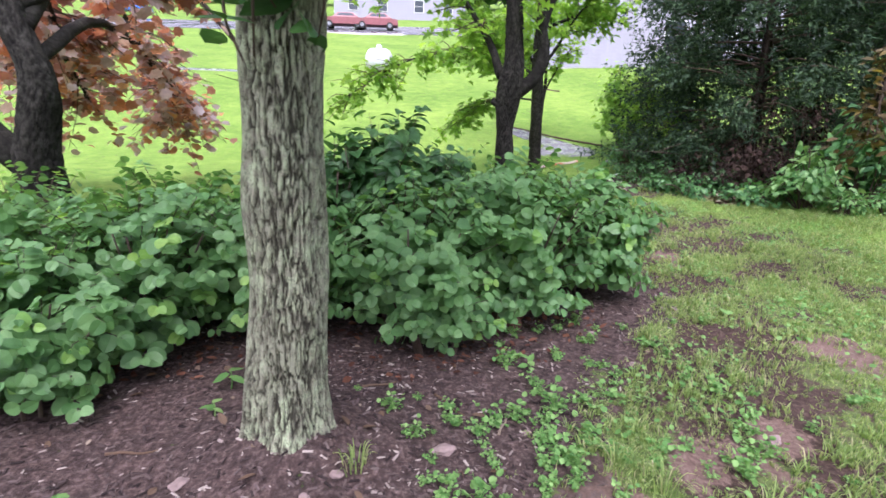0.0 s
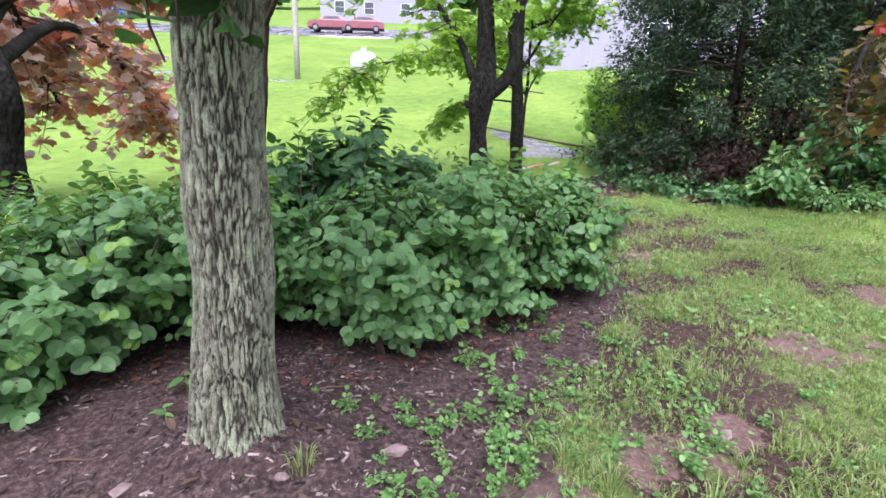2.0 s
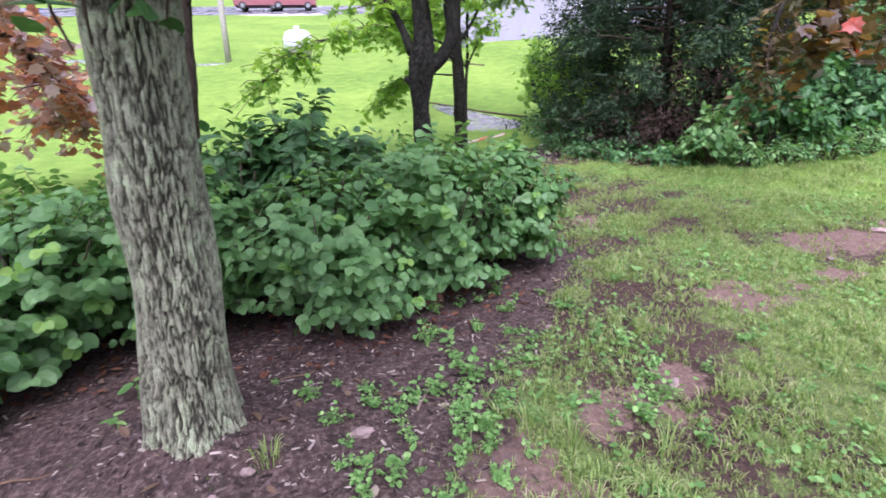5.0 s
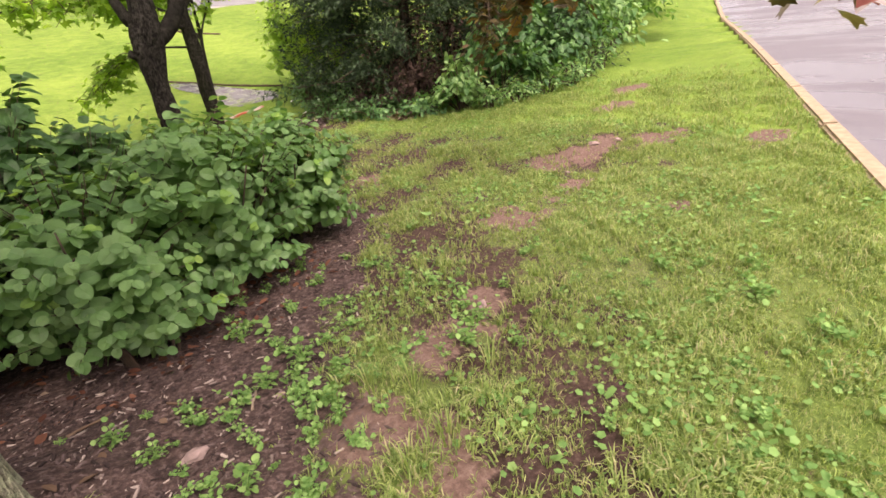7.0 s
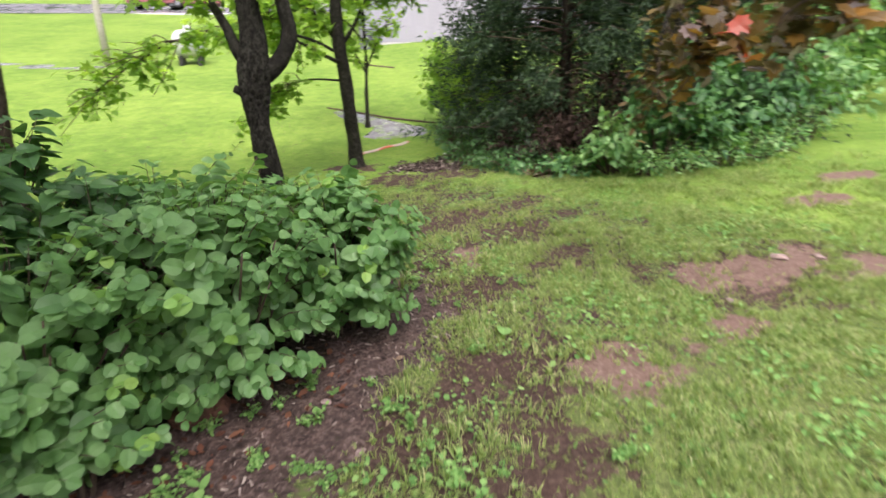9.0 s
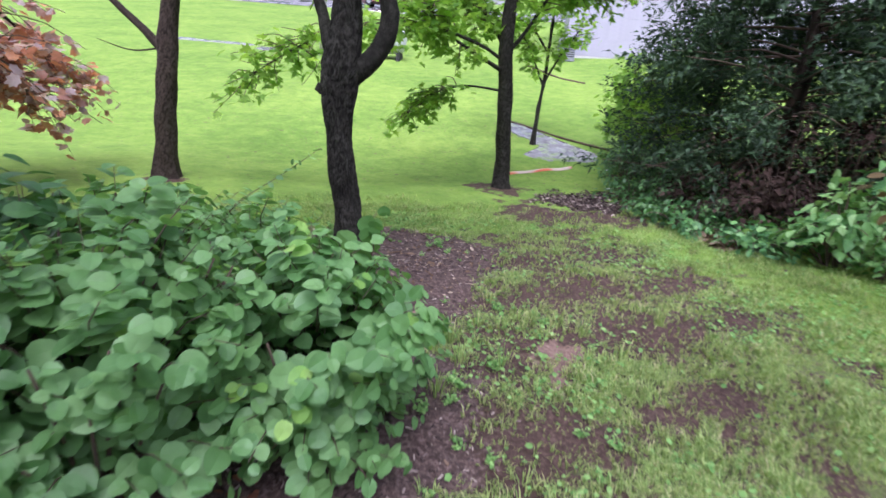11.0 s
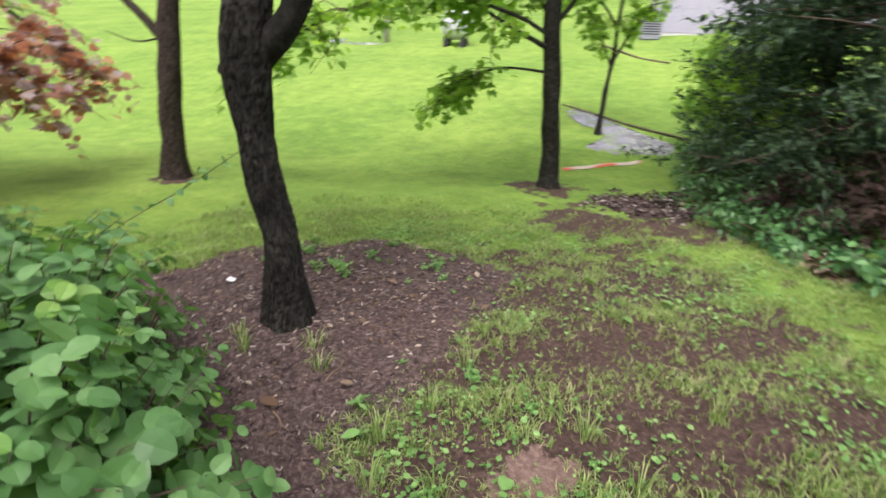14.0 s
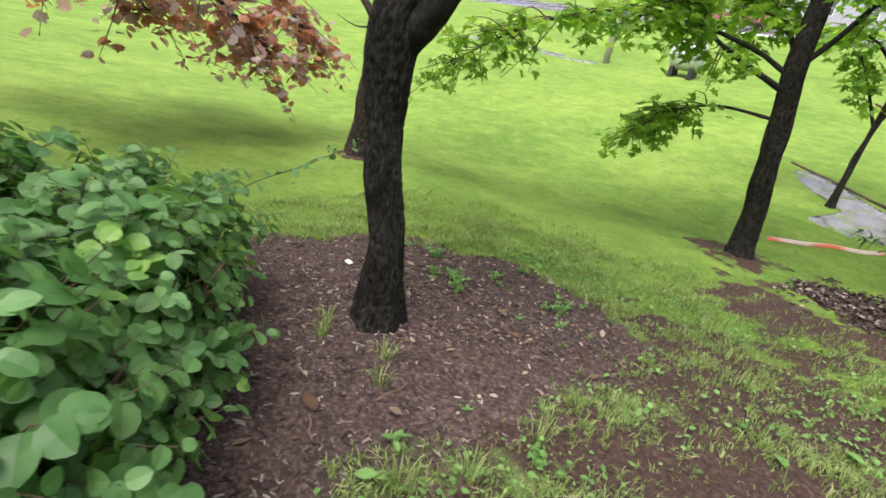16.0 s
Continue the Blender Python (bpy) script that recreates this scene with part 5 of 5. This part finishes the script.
def weed(seed):
    """A low leafy weed: stalks with small leaves."""
    host = thing("weed", (0, 0, 0), "low bright green leafy weed growing in bare soil", "weed", "weeds at the bed's edge")
    stalks, at, nor = [], [], []
    for _ in range(9):
        a, r = rng.random() * 6.28, 0.03 + 0.08 * rng.random()
        e = np.array([math.cos(a) * r, math.sin(a) * r, 0.03 + 0.07 * rng.random()])
        stalks.append(tube(curve([np.array([0, 0, -0.01]), e * 0.5 + np.array([0, 0, 0.015]), e], 4), [0.0025, 0.002, 0.002, 0.001], 4))
        for _ in range(6):
            at.append(e * (0.3 + 0.8 * rng.random()) + rng.normal(size=3) * 0.013)
            nor.append(np.array([0, 0, 1]) + rng.normal(size=3) * 0.4)
    v, f = joined(stalks)
    tagged(part("stalk_tuft", mesh_of("stalk_tuft", v, f, M_WEED), host), kind="stuff")
    v, f = cloud(ROUND, np.array(at), frames_of(np.array(nor)), 0.02 + 0.02 * rng.random(len(at)))
    tagged(part("leaf_tuft", mesh_of("leaf_tuft", v, f, M_WEED), host), kind="stuff")
    return host


def all_weeds():
    kinds = [weed(k) for k in range(4)]
    patches = [(0.05, 2.02), (0.5, 2.31), (0.52, 1.99), (0.63, 1.79), (0.3, 1.95), (0.11, 1.57), (1.28, 2.82), (1.37, 2.08), (1.1, 1.83), (-0.31, 2.16), (0.43, 1.56), (0.57, 1.78), (0.31, 1.45), (1.3, 2.54), (0.83, 1.85), (1.19, 1.74), (0.2, 2.0)]
    spots_at = [(x + 0.085 * rng.normal(), y + 0.085 * rng.normal()) for x, y in patches for _ in range(3)]
    while len(spots_at) < 215:
        u = rng.random()
        if u < 0.5:
            x, y = -0.15 + 1.8 * rng.random(), 1.0 + 2.2 * rng.random()
            m = float(mulch_at(np.array([x]), np.array([y]))[0])
            if not 0.05 < m <= 1 or (x < 0.35 and y > 2.2):
                continue
        elif u < 0.78:
            x, y = 0.9 + 2.0 * rng.random(), 0.3 + 2.2 * rng.random()
        elif u < 0.9:
            x, y = 1.4 + 1.4 * rng.random(), 3.0 + 2.6 * rng.random()
        else:
            x, y = -0.2 + 1.8 * rng.random(), 6.6 + 0.9 * rng.random()
        spots_at.append((x, y))
    for k, (x, y) in enumerate(spots_at):
        z = float(ground_z(x, y)) + 0.005
        m = pose(x, y, z, rng.normal() * 5, rng.normal() * 5, rng.random() * 360) @ Matrix.Scale(0.42 + 0.5 * rng.random(), 4)
        if k < 4:
            kinds[k].matrix_basis = m
        else:
            copy_thing(kinds[k % 4], m)


all_weeds()


def mulch():
    v, f = np.array([(-0.5, -0.14, 0), (0.5, -0.1, 0), (0.46, 0.12, 0), (-0.48, 0.13, 0), (-0.44, -0.1, 0.1), (0.42, -0.07, 0.12), (0.4, 0.08, 0.1), (-0.42, 0.1, 0.13)]), np.array([[4, 5, 6], [4, 6, 7], [0, 1, 5], [0, 5, 4], [1, 2, 6], [1, 6, 5], [2, 3, 7], [2, 7, 6], [3, 0, 4], [3, 4, 7]])

    def bed(x, y):
        return mulch_at(x, y) * np.clip(0.6 + 0.4 * ragged(x, y), 0.2, 1)

    xs, ys = [], []
    for lo, hi, n in (((-2.4, 0.4), (1.6, 3.4), 22000), ((0.2, 3.4), (2.2, 7.6), 15000), ((-1.0, 5.0), (0.4, 7.2), 5000)):
        x, y = sow(n, lo, hi, bed)
        xs.append(x)
        ys.append(y)
    x, y = np.concatenate(xs), np.concatenate(ys)
    n = len(x)
    up = np.column_stack([0.22 * rng.normal(size=(n, 2)), np.ones(n)])
    cv, cf = cloud((v, f), np.column_stack([x, y, ground_z(x, y) + 0.002]), frames_of(up), 0.012 + 0.035 * rng.random(n) ** 2)
    tagged(new("mulch_chips", mesh_of("mulch_chips", cv, cf, M_CHIP)), "dark brown shredded bark mulch in the bed", "mulch", kind="stuff")


mulch()


def litter(name, n, lo, hi, size, label, keep, shape=OVAL, lift=0.012, mat=None):
    x, y = sow(n, lo, hi, keep)
    n = len(x)
    up = np.column_stack([0.35 * rng.normal(size=(n, 2)), np.ones(n)])
    v, f = cloud(shape, np.column_stack([x, y, ground_z(x, y) + lift]), frames_of(up), size * (0.5 + rng.random(n)))
    tagged(new(name, mesh_of(name, v, f, mat or M_DEADLEAF)), label, "dead leaves", kind="stuff")


litter("dead_leaves", 700, (-2.2, 0.8), (2.0, 7.6), 0.05, "dry brown dead leaves lying on the mulch", lambda x, y: mulch_at(x, y) * 0.6)
litter("pale_litter", 1500, (-0.8, 5.6), (2.0, 7.7), 0.032, "pale dry flecks of leaf and bark round the leaning tree", lambda x, y: mulch_at(x, y) * np.clip(0.3 + 0.25 * (y - 5.6), 0.1, 0.9))
litter("dry_leaves", 1300, (-2.6, 1.7), (1.2, 3.6), 0.045, "red-brown dry leaves lying under the shrubs", lambda x, y: mulch_at(x, y) * step(y - (2.0 + 0.35 * np.maximum(x + 0.6, 0) - 0.15 * np.maximum(-1.0 - x, 0)), 0.05, 0.45), OVAL, 0.015, M_REDLEAF)
litter("leaf_pile", 5200, (2.4, 9.4), (4.4, 11.6), 0.055, "heap of dry grey-brown leaves under the cedar", lambda x, y: spots(x, y, [(3.25, 10.4, 0.85, 0.7), (4.2, 9.0, 0.6, 0.5), (3.7, 11.0, 0.5, 0.4)]), OVAL, 0.02, M_CHIP)
litter("dead_brush", 2200, (4.4, 7.9), (6.6, 9.4), 0.14, "dark dead leaves and brush beneath the cedar", lambda x, y: spots(x, y, [(5.4, 8.6, 1.0, 0.7)]), OVAL, 0.05)


def stone(x, y, r, mat, label, flat=0.55):
    bm = bmesh.new()
    bmesh.ops.create_icosphere(bm, subdivisions=3, radius=1.0)
    off = Vector((x * 7, y * 5, r * 99))
    for v in bm.verts:
        v.co *= 1 + 0.35 * noise.noise(v.co * 1.3 + off) + 0.12 * noise.noise(v.co * 4 + off)
        v.co = Vector((v.co.x * r * 1.2, v.co.y * r * 0.85, v.co.z * r * flat))
    ob = new("stone", from_bm("stone", bm, mat, False))
    ob.location = (x, y, float(ground_z(x, y)) + r * flat * 0.45)
    ob.rotation_euler = (0, 0, x * 9)
    return tagged(ob, label, "stone", "loose stones")


for x, y, r in ((0.03, 1.80, 0.038), (1.50, 1.95, 0.03), (-0.92, 1.52, 0.03), (-0.36, 1.55, 0.022), (0.98, 3.0, 0.022), (-0.45, 1.45, 0.02), (4.45, 3.72, 0.05), (4.7, 3.6, 0.035), (-0.6, 1.42, 0.016), (0.4, 1.95, 0.018), (1.1, 2.6, 0.02), (3.6, 3.3, 0.03)):
    stone(x, y, r, M_STONE, "small pinkish stone half sunk in the soil")


def fallen_leaf(x, y, s, mat, label, shape=OVAL):
    v, f = shape
    z = float(ground_z(x, y))
    me = mesh_of("fallen_leaf", v * s, f, mat)
    ob = new("fallen_leaf", me)
    ob.matrix_basis = pose(x, y, z + 0.035, 12, -10, x * 77)
    return tagged(ob, label, "leaf", "fallen leaves")


for x, y, s in ((3.02, 7.0, 0.10), (2.73, 6.57, 0.08), (2.2, 4.9, 0.07), (2.05, 3.4, 0.10), (2.65, 4.9, 0.06)):
    fallen_leaf(x, y, s, M_WEED, "pale green leaf lying on the grass", ROUND)
for x, y, s in ((1.1, 5.02, 0.11), (1.35, 5.3, 0.07), (0.0, 6.6, 0.1), (0.35, 6.9, 0.08), (1.1, 6.6, 0.08)):
    fallen_leaf(x, y, s, M_DEADLEAF, "pale dry leaf lying on the mulch")


def paper_scrap(x, y, s):
    g = [(-1, -0.6, 0.02), (0, -0.7, 0.1), (1, -0.5, 0.0), (-0.9, 0.5, 0.08), (0.1, 0.6, 0.16), (1, 0.55, 0.05)]
    v = [(a * s, b * s, c * s) for a, b, c in g] + [(a * s, b * s, c * s - 0.006) for a, b, c in g]
    f = [[0, 1, 4, 3], [1, 2, 5, 4], [9, 10, 7, 6], [10, 11, 8, 7], [0, 6, 7, 1], [1, 7, 8, 2], [2, 8, 11, 5], [5, 11, 10, 4], [4, 10, 9, 3], [3, 9, 6, 0]]
    ob = new("paper_scrap", mesh_of("paper_scrap", v, f, M_PAPER))
    ob.location, ob.rotation_euler = (x, y, float(ground_z(x, y)) + 0.03), (0.25, 0.1, x)
    return tagged(ob, "crumpled white paper scrap on the ground", "paper")


paper_scrap(4.15, 13.0, 0.11)
paper_scrap(3.95, 11.6, 0.09)
paper_scrap(-0.06, 6.2, 0.03)


def grass_clump(x, y, tall, blades=26):
    """A wild clump of long arching blades."""
    z = float(ground_z(x, y))
    host = thing("grass_clump", (x, y, z), "wispy clump of long green grass", "grass", "grass clumps")
    vs, fs = [], []
    for _ in range(blades):
        a, r = rng.random() * 6.28, 0.05 * rng.random()
        way = np.array([math.cos(a), math.sin(a), 0])
        reach, h = tall * (0.3 + 0.6 * rng.random()), tall * (0.6 + 0.5 * rng.random())
        line = curve([way * r + np.array([0, 0, -0.01]), way * (r + reach * 0.4) + np.array([0, 0, h * 0.8]), way * (r + reach) + np.array([0, 0, h * 0.75])], 6)
        side = np.array([-way[1], way[0], 0]) * 0.0035
        n = len(vs)
        for k, p in enumerate(line):
            w = side * (1 - k / 5.5)
            vs += [p - w, p + w]
        fs += [[n + 2 * k, n + 2 * k + 1, n + 2 * k + 3, n + 2 * k + 2] for k in range(5)]
    tagged(part("blade_tuft", mesh_of("blade_tuft", np.array(vs), fs, M_GRASS), host), kind="stuff")


for x, y, tall in ((0.98, 5.55, 0.11), (1.1, 5.4, 0.1), (0.62, 5.42, 0.1), (0.5, 5.55, 0.09), (1.62, 5.0, 0.15), (1.7, 4.7, 0.16), (1.78, 5.25, 0.14), (1.95, 4.75, 0.14), (1.6, 4.35, 0.15), (1.85, 5.7, 0.12),
                   (0.72, 1.72, 0.12), (0.86, 1.6, 0.13), (0.62, 1.2, 0.12), (0.8, 1.25, 0.12), (-0.3, 1.6, 0.08), (1.2, 1.5, 0.12), (1.5, 2.6, 0.1), (1.35, 2.95, 0.1), (2.5, 5.3, 0.13), (2.7, 5.0, 0.13), (3.1, 5.6, 0.14), (2.9, 4.7, 0.12), (3.4, 5.2, 0.13)):
    grass_clump(x, y, tall)


def seedling(x, y, leaf, n):
    z = float(ground_z(x, y))
    host = thing("seedling", (x, y, z), "young broad-leaved seedling growing in the mulch", "seedling", "seedlings")
    top = 0.5 * leaf + 0.03
    v, f = tube(curve([(0, 0, -0.02), (0.01, 0, top * 0.5), (0.0, 0.01, top)], 5), np.linspace(0.004, 0.002, 5), 5)
    part("stem", mesh_of("stem", v, f, M_WEED, True), host)
    a = np.arange(n) * 2.4 + x * 5
    tips = np.column_stack([np.cos(a), np.sin(a), np.full(n, 0.1)])
    single_leaves("leaf", OVAL, np.tile([0, 0, top], (n, 1)) - np.column_stack([np.zeros((n, 2)), 0.012 * np.arange(n)]), frames_of(np.array([0, 0, 1.0]) + 0.25 * rng.normal(size=(n, 3)), tips=tips), leaf * (0.7 + 0.4 * rng.random(n)), M_WEED, host, (0, 0, 0))


for x, y, leaf, n in ((-1.02, 2.2, 0.12, 4), (-0.98, 1.93, 0.07, 4), (-1.72, 1.62, 0.07, 5), (-1.9, 1.7, 0.08, 4), (-1.28, 1.42, 0.05, 3), (1.55, 4.95, 0.09, 4), (1.45, 5.15, 0.08, 4), (0.5, 2.55, 0.07, 5)):
    seedling(x, y, leaf, n)


def stump(x, y):
    bm = bmesh.new()
    bmesh.ops.create_icosphere(bm, subdivisions=4, radius=1.0)
    for v in bm.verts:
        v.co *= 1 + 0.25 * noise.noise(v.co * 1.6) + 0.14 * noise.noise(Vector((v.co.x * 9, v.co.y * 3, v.co.z * 3)))
        v.co = Vector((v.co.x * 0.13, v.co.y * 0.09, v.co.z * 0.08))
    ob = new("wood_chunk", from_bm("wood_chunk", bm, plain("rotten_wood", (0.10, 0.042, 0.028), 0.9, 0, 0.5, 18, 0.006), False))
    ob.location, ob.rotation_euler = (x, y, float(ground_z(x, y)) + 0.05), (0.1, 0, 0.5)
    tagged(ob, "red-brown chunk of rotting wood under the shrubs", "wood")


stump(0.42, 3.08)


def stick(x, y, yaw, length):
    c, s = math.cos(yaw), math.sin(yaw)
    ctrl = []
    for u, off in ((-0.5, 0), (-0.15, 0.04), (0.2, -0.02), (0.5, 0.05)):
        a, b = x + c * u * length - s * off * length, y + s * u * length + c * off * length
        ctrl.append((a, b, float(ground_z(a, b)) + 0.008))
    v, f = tube(curve(ctrl, 10), np.linspace(0.007, 0.003, 10), 6, 0.1)
    tagged(new("stick", mesh_of("stick", v, f, M_DEADLEAF, True)), "dry pale stick lying on the mulch", "stick", "loose sticks")


for x, y, yaw, length in ((-0.3, 2.3, 0.4, 0.18), (0.05, 2.15, -0.9, 0.22), (-1.2, 1.7, 0.1, 0.2), (-0.9, 1.35, 0.5, 0.15), (0.3, 2.0, 1.2, 0.14), (1.2, 5.4, 1.5, 0.2), (1.15, 4.95, -0.6, 0.16), (0.2, 6.5, 0.3, 0.22), (0.9, 6.7, 0.8, 0.18), (-1.6, 1.3, -0.3, 0.2), (1.3, 6.2, 2.2, 0.14)):
    stick(x, y, yaw, length)


# ---- far woods that close the view ----
def far_woods():
    at = []
    for x, y, r, h in [(-150 + 16 * k, 118 + 6 * math.sin(k * 1.7), 9, 15) for k in range(20)] + [(40 + 7 * k, 40 + 9 * k, 7, 12) for k in range(7)] + [(-95 + 3 * math.sin(k), -40 + 14 * k, 8, 13) for k in range(11)] + [(-90 + 15 * k, -60 - 4 * math.sin(k * 2), 9, 14) for k in range(13)]:
        n = 260
        d = rng.normal(size=(n, 3))
        d /= np.linalg.norm(d, axis=1)[:, None]
        k = 0.7 + 0.35 * rng.random(n) + 0.15 * np.sin(5 * d[:, 0]) * np.sin(4 * d[:, 2])
        at.append(d * k[:, None] * np.array([r, r, h / 2]) + np.array([x, y, float(land(x, y)) + h * 0.55]))
    at = np.concatenate(at)
    v, f = cloud(DOT, at, hanging_axes(len(at)), 2.0 + 1.6 * rng.random(len(at)))
    tagged(new("far_woods", mesh_of("far_woods", v, f, M_MAINLEAF)), "distant green woods beyond the slope and the road", "woods", kind="stuff")


far_woods()
